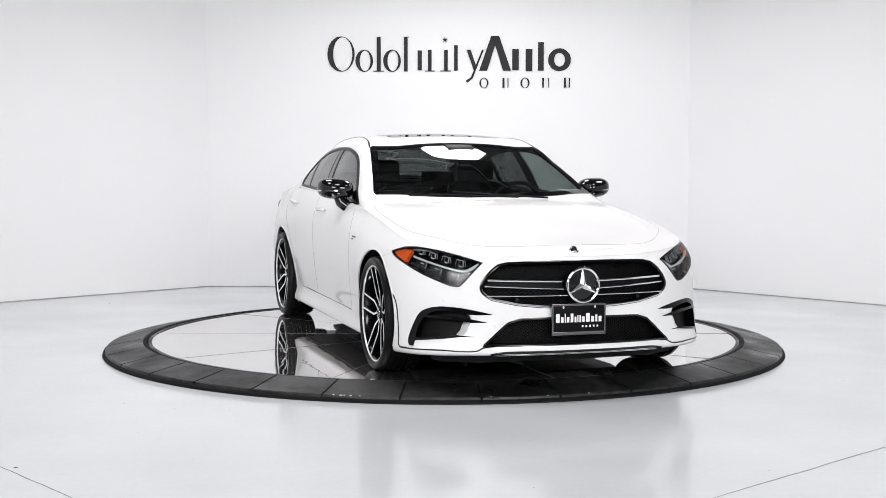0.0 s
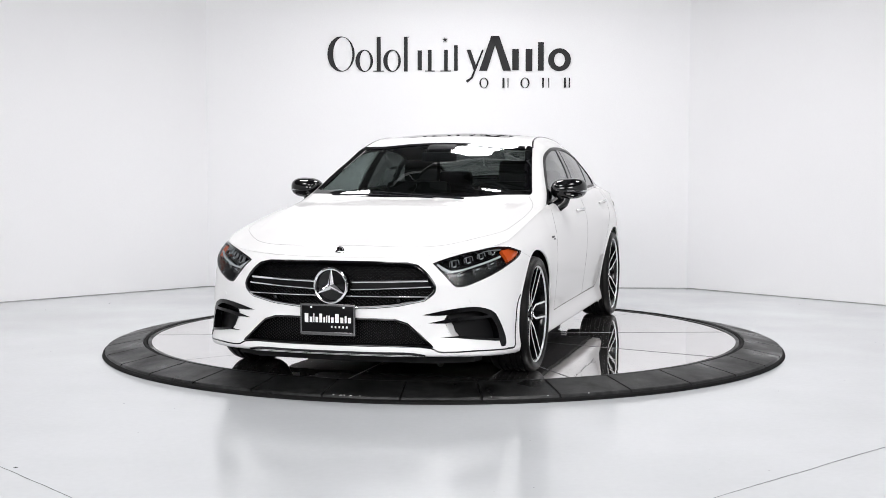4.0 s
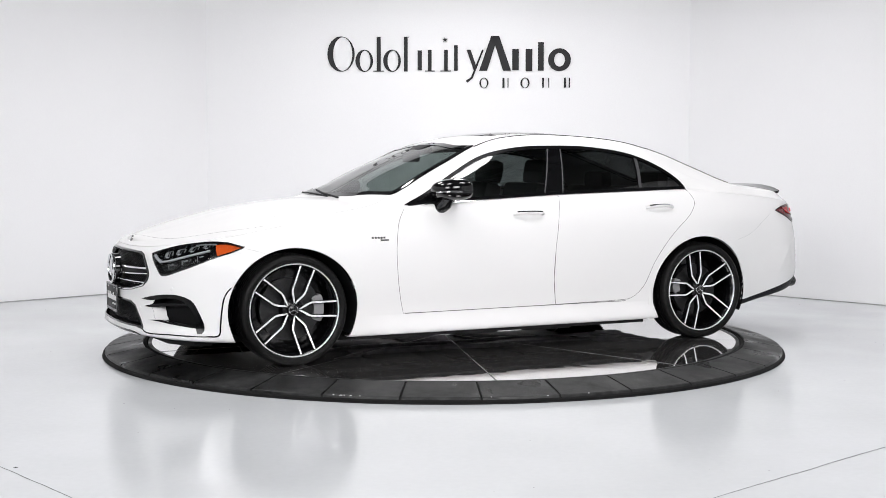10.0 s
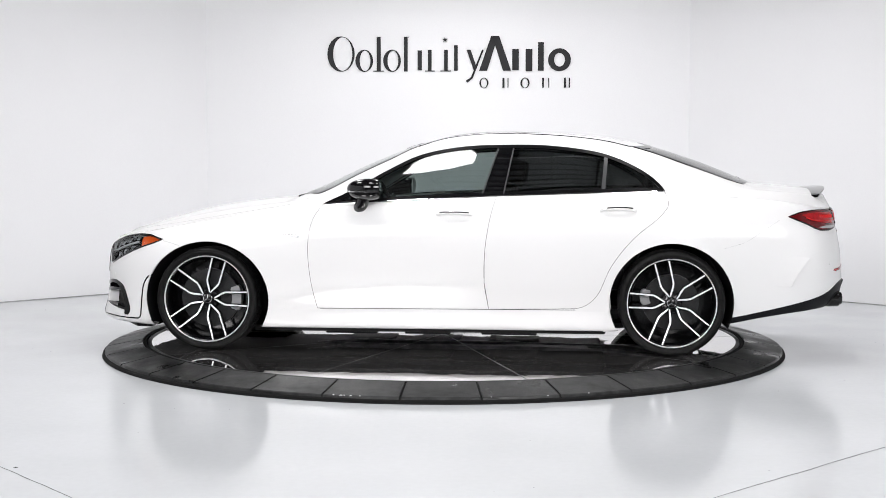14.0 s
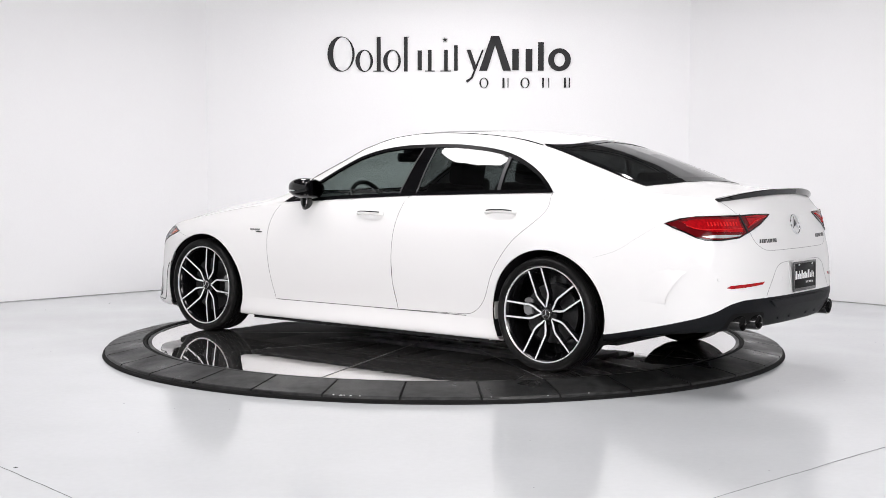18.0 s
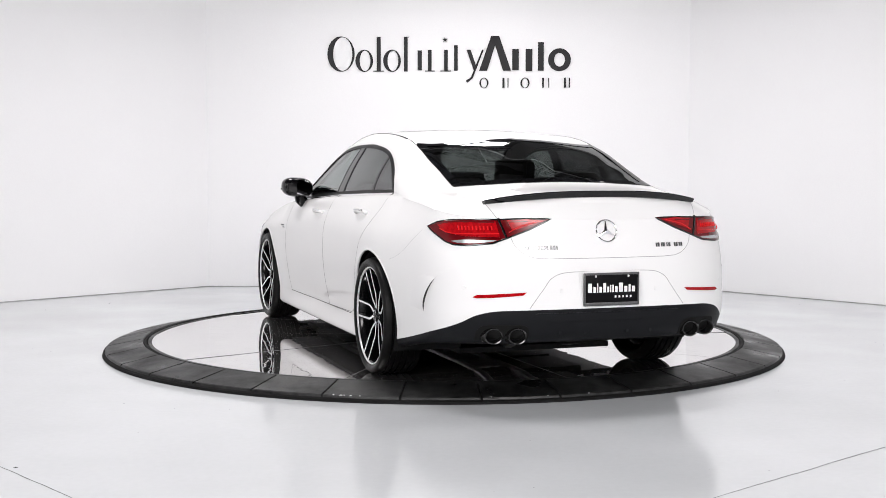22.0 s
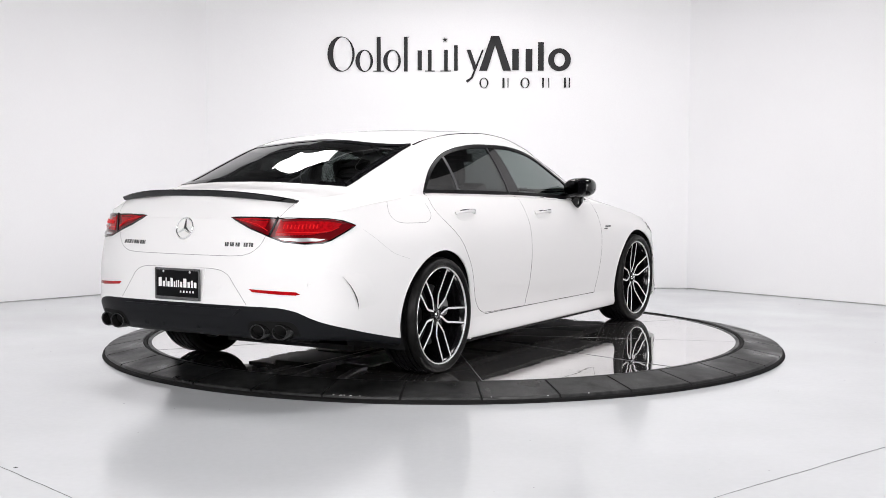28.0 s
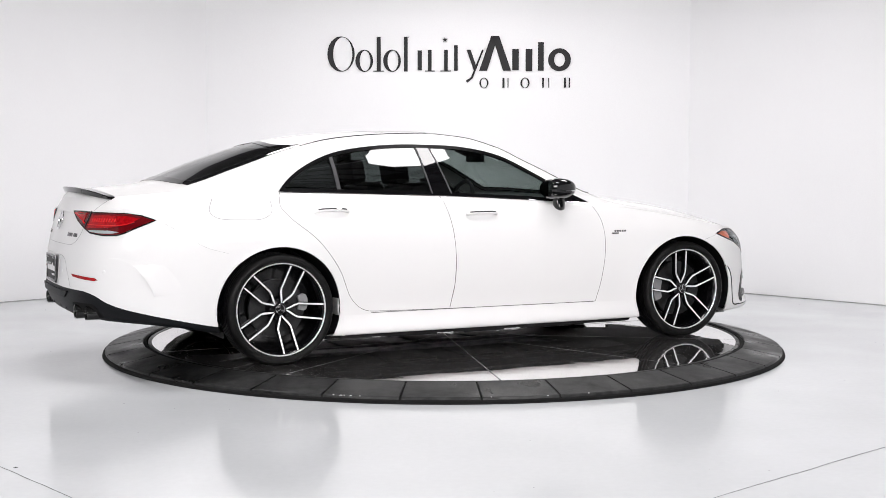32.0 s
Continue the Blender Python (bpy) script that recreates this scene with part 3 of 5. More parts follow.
DOOR_F = soft([(.69, .925), (.742, .838), (.768, .70), (.762, .524), (.740, .382), (.715, .281)], 6) + soft([(.3, .279), (-.364, .284)], 3) + soft([(-.337, .45), (-.342, .66), (-.376, .87), (-.41, .992)], 5)
DOOR_R = soft([(-.41, .992), (-.376, .87), (-.342, .66), (-.337, .45), (-.364, .284)], 5) \
    + soft([(-.80, .290), (-.945, .303), (-1.033, .375), (-1.116, .554), (-1.252, .731), (-1.418, .87), (-1.466, .94), (-1.445, 1.02)], 5)
HOOD = both(soft([(2.135, 0), (2.075, .32), (1.985, .53), (1.80, .68), (1.627, .762), (1.43, .785)], 5) + soft([(1.1, .792), (.86, .765), (.745, .71)], 4) + soft([(.88, .48), (.93, .25), (.94, 0)], 3))
HEADLIGHT = soft([(-1.156, .664), (-1.064, .690), (-.965, .712), (-.86, .728), (-.76, .737), (-.68, .733)], 4) + soft([(-.586, .708), (-.628, .686), (-.71, .656), (-.85, .602), (-.985, .556)], 4) + [(-1.022, .546), (-1.058, .546), (-1.072, .558), (-1.112, .606)]
AMBER = [(-.742, .720), (-.69, .724), (-.63, .714), (-.600, .707), (-.65, .682), (-.716, .660)]
GRILLE = soft([(0, .668), (.2, .668), (.385, .664)], 3) + soft([(.439, .652), (.478, .621), (.516, .574), (.530, .541), (.521, .512), (.478, .478)], 4) + soft([(.345, .450), (.2, .437), (0, .431)], 3)
GRILLE = [(-a, b) for a, b in GRILLE[::-1][:-1]] + GRILLE[:-1]
LOWER = soft([(0, .378), (.2, .377), (.335, .374)], 3) + soft([(.397, .355), (.456, .303), (.500, .262), (.530, .238)], 3) + [(.44, .240), (0, .243)]
LOWER = [(-a, b) for a, b in LOWER[::-1][1:-1]] + LOWER[:-1]
POCKET = soft([(.590, .400), (.668, .424), (.735, .424), (.785, .400), (.816, .335), (.836, .262)], 4) + [(.775, .262), (.70, .275), (.625, .286), (.604, .309), (.596, .333), (.583, .352), (.577, .374)]
TAIL = [(-1.592, .907), (-1.481, .908), (-1.352, .906), (-1.127, .901), (-1.048, .890), (-.976, .865), (-1.020, .842), (-1.072, .818), (-1.118, .795), (-1.165, .781), (-1.253, .779), (-1.36, .790), (-1.423, .816), (-1.509, .855)]
LID_EDGE = curve((.713, .30), (.718, .387), (.739, .442), (.78, .484), (.821, .50), (.916, .555), (1.022, .592), (1.1, .60))
DIFFUSER_EDGE = curve((-1.85, .248), (-1.905, .258), (-2.094, .298), (-2.245, .334), (-2.389, .374), (-2.455, .402), (-2.52, .446), (-2.56, .461), (-2.62, .466))


def arch(cx, a0, a1, n=48, more=0.0):
    """The edge of a wheel opening, a little flatter than round."""
    ra, rb = ARCH_F if cx > 0 else ARCH_B
    turn = [radians(a0 + (a1 - a0) * i / n) for i in range(n + 1)]
    return [(cx + (ra + more) * math.cos(a), HUB_Z + (rb + more) * math.sin(a)) for a in turn]


def in_arch(x, z):
    return any(((x - c) / ra) ** 2 + ((z - HUB_Z) / rb) ** 2 < 1 for c, (ra, rb) in ((AXLE_F, ARCH_F), (AXLE_R, ARCH_B)))


HOLE_WINDOW = grown(WINDOW, -0.013)
HOLE_SCREEN = grown(SCREEN, -0.022)
HOLE_REAR = grown(REAR_GLASS, -0.022)


def panel_at(x, y, z):
    """The panel to which a piece of the skin belongs; None where it is open."""
    s = abs(y)
    if s > 0.5 and in_arch(x, z) and z < 0.80:
        return None
    if s > 0.5 and z > 0.9 and inside(HOLE_WINDOW, x, z):
        return None
    if x > -0.1 and z > 0.93 and inside(HOLE_SCREEN, x, y):
        return None
    if -2.2 < x < -1.05 and z > 1.03 and inside(HOLE_REAR, x, y):
        return None
    if x > 1.5:
        if x > 1.9 and (inside(GRILLE, y, z) or inside(LOWER, y, z)):
            return None
        if s > 0.4 and inside(HEADLIGHT, (s - x) * 0.70711, z):
            return None
        if s > 0.5 and inside(POCKET, s, z):
            return None
    if s > 0.6:
        if inside(DOOR_F, x, z):
            return "front_door_left" if y > 0 else "front_door_right"
        if inside(DOOR_R, x, z):
            return "rear_door_left" if y > 0 else "rear_door_right"
    if x < -1.8 and z < DIFFUSER_EDGE(x):
        return "rear_diffuser"
    if z < 0.277 and s > 0.5 and abs(x) < 1.3:
        return "sill_left" if y > 0 else "sill_right"
    if x > 0.7 and z > 0.68 and inside(HOOD, x, y):
        return "bonnet"
    if x > 1.66 and z < 0.72:
        return "front_bumper"
    if x < -2.0 and z > 0.713 and s < LID_EDGE(z):
        return "boot_lid"
    if x < -1.78 and z < min(0.85, 0.674 + max(0, -1.783 - x) * 0.5):
        return "rear_bumper"
    return "body"


# lines to which the edges of openings are drawn: view, outline, reach
EDGE_LINES = [("side", arch(AXLE_F, -40, 220), lambda p: p.x > .8 and abs(p.y) > .5), ("side", arch(AXLE_R, -40, 220), lambda p: p.x < -.8 and abs(p.y) > .5),
              ("front", GRILLE + GRILLE[:1], lambda p: p.x > 1.9), ("front", LOWER + LOWER[:1], lambda p: p.x > 1.9),
              ("fq", HEADLIGHT + HEADLIGHT[:1], lambda p: p.x > 1.5 and abs(p.y) > .4), ("front", POCKET + POCKET[:1], lambda p: p.x > 1.5 and abs(p.y) > .5),
              ("side", [(x, DIFFUSER_EDGE(x)) for x in np.linspace(-1.85, -2.50, 40)], lambda p: -2.42 < p.x < -1.8 and p.z < .5 and abs(p.y) > .7),
              ("top", HOLE_SCREEN + HOLE_SCREEN[:1], lambda p: p.x > -.1 and p.z > .93 and abs(p.y) < .75), ("top", HOLE_REAR + HOLE_REAR[:1], lambda p: -2.2 < p.x < -1.05 and p.z > 1.03),
              ("side", HOLE_WINDOW + HOLE_WINDOW[:1], lambda p: p.z > .9 and abs(p.y) > .5 and p.x > -1.6)]


def diffuser_corner():
    """The diffuser's upper edge as seen from behind."""
    out = []
    for y in np.linspace(-.82, .82, 83):
        z = .45
        for _ in range(12):
            z = .5 * z + .5 * DIFFUSER_EDGE(onto("rear", y, z)[0].x)
        out.append((y, z))
    return out


EDGE_LINES += [("rear", diffuser_corner(), lambda p: p.x < -2.40 and .33 < p.z < .52)]


def seen_as(view, p):
    s = abs(p.y)
    return {"top": (p.x, p.y), "side": (p.x, p.z), "front": (s if p.x < 9 else p.y, p.z), "rear": (p.y, p.z), "fq": ((s - p.x) * 0.70711, p.z)}[view]


def nearest_on(line, u, v):
    a, b = line[:-1], line[1:]
    d = b - a
    t = np.clip(((u - a[:, 0]) * d[:, 0] + (v - a[:, 1]) * d[:, 1]) / np.maximum((d ** 2).sum(1), 1e-12), 0, 1)
    q = a + d * t[:, None]
    e = np.hypot(q[:, 0] - u, q[:, 1] - v)
    i = int(e.argmin())
    return q[i], e[i]


def build_body(car):
    kinds = []
    for f in SHELL_F:
        c = (SHELL_V[f[0]] + SHELL_V[f[1]] + SHELL_V[f[2]] + SHELL_V[f[3]]) / 4
        kinds.append(panel_at(c.x, c.y, c.z))
    hard = lambda k: "open" if k is None else ("low" if k == "rear_diffuser" else "skin")
    touch = {}
    for f, k in zip(SHELL_F, kinds):
        for i in f:
            touch.setdefault(i, set()).add(hard(k))
    verts = [v.copy() for v in SHELL_V]
    lines = [(view, np.array(line), ok) for view, line, ok in EDGE_LINES]
    for i, ks in touch.items():
        if len(ks) < 2:
            continue
        p = SHELL_V[i]
        best = None
        for view, line, ok in lines:
            if not ok(p):
                continue
            u, v = seen_as(view, p)
            q, e = nearest_on(line, u, v)
            if e < 0.03 and (best is None or e < best[0]):
                best = (e, view, q)
        if best:
            e, view, q = best
            side = 1 if p.y >= 0 else -1
            if view in ("front", "rear"):
                h, _ = onto(view, q[0] * (side if view == "front" else 1), q[1])
            else:
                h, _ = onto(view, q[0], q[1], side)
            if (h - p).length < 0.06:
                verts[i] = h
    panels = {}
    for f, k in zip(SHELL_F, kinds):
        if k:
            panels.setdefault(k, []).append(f)
    made = {}
    for k, fs in sorted(panels.items()):
        use, vs, out = {}, [], []
        for f in fs:
            q = []
            for i in f:
                key = tuple(round(c, 5) for c in verts[i])
                if key not in use:
                    use[key] = len(vs)
                    vs.append(verts[i])
                if use[key] not in q:
                    q.append(use[key])
            if len(q) > 2:
                out.append(q)
        name = k.replace("_left", "").replace("_right", "")
        mat = M_BLACK if k == "rear_diffuser" else M_PAINT
        made[k] = part(name, mesh_of(name, vs, out, mat), mat, car, "satin black plastic rear diffuser" if k == "rear_diffuser" else "")
    return made


def build_glass(car, made):
    for sd in (1, -1):
        # black frame round the side windows
        part("window_surround", band(grown(WINDOW, .003), grown(WINDOW, -.017), "side", sd, off=.004, thick=.012), M_SURROUND, car, "black window surround")
        # panes, pillar and dividing bar
        inner = grown(WINDOW, -.011)
        for name, lo, hi, mat in (("front_side_window", -.335, .70, M_GLASS), ("rear_side_window", -1.06, -.44, M_GLASS_DARK), ("quarter_window", -1.46, -1.07, M_GLASS_DARK)):
            lean_lo, lean_hi = {"front_side_window": (-.33, 0), "rear_side_window": (-.10, -.20), "quarter_window": (0, -.10)}[name]
            cell = clip_poly(inner, lo, lean_lo, True)
            cell = clip_poly(cell, hi, lean_hi, False)
            door = made[("front_door" if lo > -.4 else "rear_door") + ("_left" if sd > 0 else "_right")] if name != "quarter_window" else car
            part(name, patch(cell, "side", sd, off=.0, thick=0, step=.05), mat, door, "tinted glass side window")
        pil = clip_poly(clip_poly(grown(WINDOW, -.006), -.325, -.33, False), -.445, -.20, True)
        part("door_pillar", patch(pil, "side", sd, off=.003, thick=.02, step=.05), M_BLACK_GLOSS, car, "gloss black door pillar")
        for x0, lean in ((-.318, -.33), (-.452, -.20)):
            edge = [(x0 + lean * (z - 1.0), z) for z in np.linspace(1.0, 1.285, 8)]
            part("pillar_strip", ribbon(edge, "side", sd, width=.008, high=.005), M_TRIM, car, "thin grey strip")
        bar = clip_poly(clip_poly(grown(WINDOW, -.012), -1.055, -.10, False), -1.078, -.10, True)
        part("window_bar", patch(bar, "side", sd, off=.003, thick=.02, step=.05), M_TRIM, car)
        tri = clip_poly(grown(WINDOW, -.012), .46, -.10, True)
        part("sail_panel", patch(tri, "side", sd, off=.002, thick=.015, step=.04), M_BLACK_GLOSS, car, "gloss black mirror mounting panel")
        part("belt_moulding", ribbon([(.66, .930), (.2, .956), (-.4, .985), (-1.0, 1.004), (-1.44, 1.016)], "side", sd, width=.010, high=.006), M_CHROME, car, "bright belt moulding below the windows")
    part("windscreen", patch(grown(SCREEN, -.012), "top", off=.001, thick=0, step=.024), M_SCREEN, car, "raked tinted windscreen")
    part("windscreen_border", band(grown(SCREEN, .004), grown(SCREEN, -.042), "top", off=.004, thick=.010), M_BLACK_GLOSS, car, "black border of the windscreen")
    part("rear_window", patch(grown(REAR_GLASS, -.012), "top", off=.001, thick=0, step=.024), M_GLASS_REAR, car, "dark tinted sloping rear window")
    part("rear_window_border", band(grown(REAR_GLASS, .004), grown(REAR_GLASS, -.042), "top", off=.004, thick=.010), M_BLACK_GLOSS, car, "black border of the rear window")
    part("sunroof", patch(SUNROOF, "top", off=.0015, thick=.004, step=.06), M_BLACK_GLOSS, car, "closed black glass sunroof")
    for sd in (1, -1):
        line = [(.10, .602), (-.02, .578), (-.2, .562), (-.5, .558), (-.9, .566), (-1.10, .568), (-1.25, .572)]
        part("roof_moulding", ribbon([(a, sd * b) for a, b in soft(line, 4)], "top", width=.010, high=.003), M_BLACK_GLOSS, car, "thin black roof moulding")


def clip_poly(poly, x0, lean, keep_above):
    """Cut an outline along the line x = x0 + lean * (z - 1)."""
    out = []
    f = lambda p: (p[0] - x0 - lean * (p[1] - 1.0)) * (1 if keep_above else -1)
    for a, b in zip(poly, poly[1:] + poly[:1]):
        fa, fb = f(a), f(b)
        if fa >= 0:
            out.append(a)
        if fa * fb < 0:
            t = fa / (fa - fb)
            out.append((a[0] + (b[0] - a[0]) * t, a[1] + (b[1] - a[1]) * t))
    return out


def build_gaps(car):
    """Shut lines of doors, bonnet and boot."""
    for sd in (1, -1):
        part("door_gap", ribbon(DOOR_F, "side", sd, width=.0028, high=.0006), M_GAP, car)
        part("door_gap", ribbon(DOOR_R, "side", sd, width=.0028, high=.0006), M_GAP, car)
        hood = [(a, sd * b) for a, b in soft([(2.137, 0), (2.075, .32), (1.985, .53), (1.80, .68), (1.627, .762), (1.43, .785), (1.1, .792), (.86, .765), (.76, .72)], 5)]
        part("bonnet_gap", ribbon(hood, "top", width=.003, high=.0005), M_GAP_FINE, car)
        lid = [(sd * LID_EDGE(z), z) for z in np.linspace(.99, .718, 24)] + [(sd * .318, .714), (0, .713)]
        part("boot_gap", ribbon(lid, "rear", width=.003, high=.0006), M_GAP_FINE, car)
        part("bumper_gap", ribbon(soft([(-1.80, .672), (-1.93, .712), (-2.04, .781), (-2.14, .845)], 5), "side", sd, width=.0010, high=.0003), M_GAP_FINE, car)
        part("bumper_gap", ribbon([(1.70, .70), (1.64, .685), (1.585, .668)], "side", sd, width=.0016, high=.0004), M_GAP_FINE, car)
        part("sill_gap", ribbon([(.70, .279), (-.9, .284)], "side", sd, width=.004, high=.0006), M_GAP, car)
    flap = soft([(-1.86, .985), (-1.885, .91), (-1.85, .875), (-1.70, .862), (-1.58, .868), (-1.525, .905), (-1.52, .975)], 5)
    part("fuel_flap_gap", ribbon(flap, "side", -1, width=.003, high=.0006), M_GAP_FINE, car)


def well(poly, view, side, depth, mat, car, name, label=""):
    """A recess: floor and walls behind an opening."""
    bm = patch(grown(poly, .004), view, side, off=0, thick=0, sink=depth, step=.04)
    d = sight(view, side)
    pts = fine(poly + poly[:1], .03)[:-1]
    a = [onto(view, u, v, side)[0] for u, v in grown(pts, .004)]
    va = [bm.verts.new(p - d * .001) for p in a]
    vb = [bm.verts.new(p + d * (depth + .003)) for p in a]
    for i in range(len(va)):
        j = (i + 1) % len(va)
        bm.faces.new((va[i], va[j], vb[j], vb[i]))
    return part(name, bm, mat, car, label)


def lattice(poly, view, side, sink, pitch, width, lean, bm):
    """Crossing thin bars inside an outline."""
    us, vs = [p[0] for p in poly], [p[1] for p in poly]
    lo, hi, vb, vt = min(us), max(us), min(vs), max(vs)
    for sgn in (1, -1):
        run = (vt - vb) / lean
        u = lo - run
        while u < hi + run:
            line = []
            n = int((vt - vb) / .012)
            for i in range(n + 1):
                v = vb + (vt - vb) * i / n
                q = (u + sgn * (v - (vb + vt) / 2) / lean, v)
                if inside(poly, *q):
                    line.append(q)
                elif len(line) > 1:
                    break
            if len(line) > 1:
                ribbon(line, view, side, width=width, high=.002, deep=.006, sink=sink, bm=bm)
            u += pitch
    return bm


def star_badge(car, at, radius, normal, name="badge_ring"):
    """A plain bright ring with three bars."""
    z = Vector(normal).normalized()
    m = Matrix.Translation(at) @ z.to_track_quat("Z", "Y").to_matrix().to_4x4()
    bm = bmesh.new()
    ring = [m @ Vector((radius * math.cos(a), radius * math.sin(a), 0)) for a in np.linspace(0, 2 * math.pi, 49)[:-1]]
    tube(ring, radius * .09, 8, bm, closed=True)
    up = m.inverted().to_3x3() @ Vector((0, 0, 1))
    a0 = math.atan2(up.y, up.x)
    for k in range(3):
        a = a0 + k * 2 * math.pi / 3
        t, s = Vector((math.cos(a), math.sin(a), 0)), Vector((-math.sin(a), math.cos(a), 0))
        w = radius * .20
        vs = [bm.verts.new(m @ p) for p in (s * w, t * radius * .95 + s * w * .15, t * radius * .95 - s * w * .15, -s * w, Vector((0, 0, radius * .16)))]
        bm.faces.new((vs[0], vs[1], vs[4])), bm.faces.new((vs[1], vs[2], vs[4])), bm.faces.new((vs[2], vs[3], vs[4]))
    return part(name, bm, M_CHROME, car, "bright ring badge with three bars")


def build_front(car):
    well(GRILLE, "front", 1, .075, M_DEEP, car, "grille_backing")
    part("grille_mesh", lattice(GRILLE, "front", 1, .045, .028, .005, .62, bmesh.new()), M_MESH, car, "gloss black diamond grille mesh")
    part("grille_rim", ribbon(GRILLE, "front", width=.014, high=.004, deep=.02, closed=True), M_BLACK_GLOSS, car, "black rim of the grille")
    part("grille_trim", ribbon([p for p in GRILLE if p[1] < .50], "front", width=.007, high=.006, deep=.01), M_CHROME, car, "bright trim along the grille's lower edge")
    for sd in (1, -1):
        for (a, za), (b, zb), w in (((.095, .568), (.492, .577), .014), ((.095, .528), (.508, .546), .009)):
            path = [onto("front", sd * (a + (b - a) * i / 8), za + (zb - za) * i / 8)[0] + Vector((-.010, 0, 0)) for i in range(9)]
            part("grille_bar", tube(path, w / 2, 8), M_CHROME, car, "bright twin grille bar")
        mid = [(.10 * sd, .566), (.49 * sd, .574), (.505 * sd, .549), (.10 * sd, .530)]
        part("grille_slat", patch(mid, "front", off=-.018, thick=.012, step=.06), M_MESH, car, "black slat between the twin bars")
        p, n = onto("front", .345 * sd, .475)
        part("parking_sensor", lathe([(.001, .006), (.010, .006), (.012, 0), (.012, -.03)], 16, axis="x"), M_BLACK_GLOSS, car, m=Matrix.Translation(p + Vector((-.02, 0, 0))))
    # emblem
    part("emblem_disc", lathe([(.001, .010), (.086, .004), (.090, -.03), (.001, -.03)], 48, axis="x"), M_BLACK_GLOSS, car, "black round emblem plate", m=Matrix.Translation((2.272, -.002, .549)))
    star_badge(car, (2.288, -.002, .549), .088, (1, 0, .03))
    p, n = onto("top", 2.163, 0)
    part("bonnet_emblem", lathe([(.001, .004), (.022, .003), (.026, 0), (.026, -.004)], 24, axis="z"), M_BLACK_GLOSS, car, "small dark bonnet emblem", m=Matrix.Translation(p) @ n.to_track_quat("Z", "Y").to_matrix().to_4x4())
    star_badge(car, p + n * .004, .021, n, "bonnet_ring")
    # lower intake
    well(LOWER, "front", 1, .08, M_DEEP, car, "lower_intake")
    part("intake_mesh", lattice(LOWER, "front", 1, .04, .024, .004, .62, bmesh.new()), M_MESH, car, "black intake mesh")
    part("intake_rim", ribbon(LOWER, "front", width=.010, high=.003, deep=.02, closed=True), M_BLACK_GLOSS, car)
    # lip: a thin black line round the bumper's foot, a dark step and a bright edge below it
    for sd in (1, -1):
        line = [(sd * a, z) for a, z in soft([(.47, .236), (.525, .229), (.560, .213), (.62, .209), (.72, .211), (.80, .208), (.868, .204)], 5)]
        part("splitter_line", ribbon(line, "front", width=.007, high=.003), M_BLACK_GLOSS, car, "thin black splitter line")
        line = [(sd * a, z) for a, z in soft([(0, .203), (.25, .203), (.40, .203), (.455, .198), (.49, .192)], 5)]
        part("splitter_step", ribbon(line, "front", width=.014, high=.003), M_BLACK_GLOSS, car, "black step under the bumper lip")
        line = [(sd * a, z) for a, z in soft([(0, .191), (.25, .191), (.45, .189)], 5)]
        part("splitter_edge", ribbon(line, "front", width=.005, high=.005), M_CHROME, car, "thin bright edge of the splitter")
    for sd in (1, -1):
        # corner pockets with fins
        f = (lambda q: q) if sd > 0 else (lambda q: flipped(q)[::-1])
        well(f(POCKET), "front", 1, .07, M_MESH, car, "corner_pocket")
        top_fin = soft([(.472, .400), (.576, .423), (.668, .436), (.740, .434), (.797, .407), (.830, .335), (.852, .240), (.849, .222)], 4) \
            + soft([(.836, .222), (.826, .255), (.810, .330), (.778, .388), (.733, .412), (.668, .413), (.585, .398), (.53, .396)], 4)
        for fin in (top_fin, [(.501, .358), (.575, .374), (.66, .386), (.78, .390), (.785, .376), (.66, .368), (.58, .356)],
                    [(.560, .283), (.637, .281), (.775, .260), (.832, .250), (.830, .264), (.775, .272), (.65, .291)]):
            part("pocket_fin", patch(f(fin), "front", off=.004, thick=.045, step=.03), M_FIN, car, "gloss black aero fin")
        # white cheek that leads into the pocket
        cheek = bmesh.new()
        rows = []
        for y, z in ((.576, .372), (.585, .356), (.597, .333), (.605, .309), (.625, .286)):
            p = onto("front", y * sd, z)[0]
            rows.append([cheek.verts.new(p + Vector((dx, sd * dy, 0))) for dx, dy in ((.002, 0), (-.03, .004), (-.068, .010))])
        for p, q in zip(rows, rows[1:]):
            for k in range(2):
                cheek.faces.new((p[k], p[k + 1], q[k + 1], q[k]))
        part("pocket_cheek", cheek, M_PAINT, car, "white cheek of the corner pocket")
        # narrow slit along the bumper corner
        part("bumper_slit", ribbon(soft([(1.768, .486), (1.800, .472), (1.830, .425), (1.845, .345), (1.853, .260), (1.858, .218), (1.872, .206), (1.93, .206)], 5), "side", sd, width=.009, high=.002), M_BLACK_GLOSS, car, "black slit at the bumper corner")
        for y, z in ((.70, .47), (.46, .345)):
            p, n = onto("front", y * sd, z)
            part("parking_sensor", lathe([(.001, .002), (.009, .002), (.011, .0), (.011, -.004)], 16, axis="z"), M_PAINT, car, m=Matrix.Translation(p) @ n.to_track_quat("Z", "Y").to_matrix().to_4x4())
    build_plate(car, Vector((2.280, -.022, .370)), 0)


def bars_of_print(widths, height, total, gap=.12):
    """Plain upright bars that stand in for a line of print: offset, width, height."""
    out, u = [], 0.0
    k = total / (sum(w for w, h in widths) + gap * (len(widths) - 1))
    for w, h in widths:
        out.append((u * k, w * k, h * height))
        u += w + gap
    return out


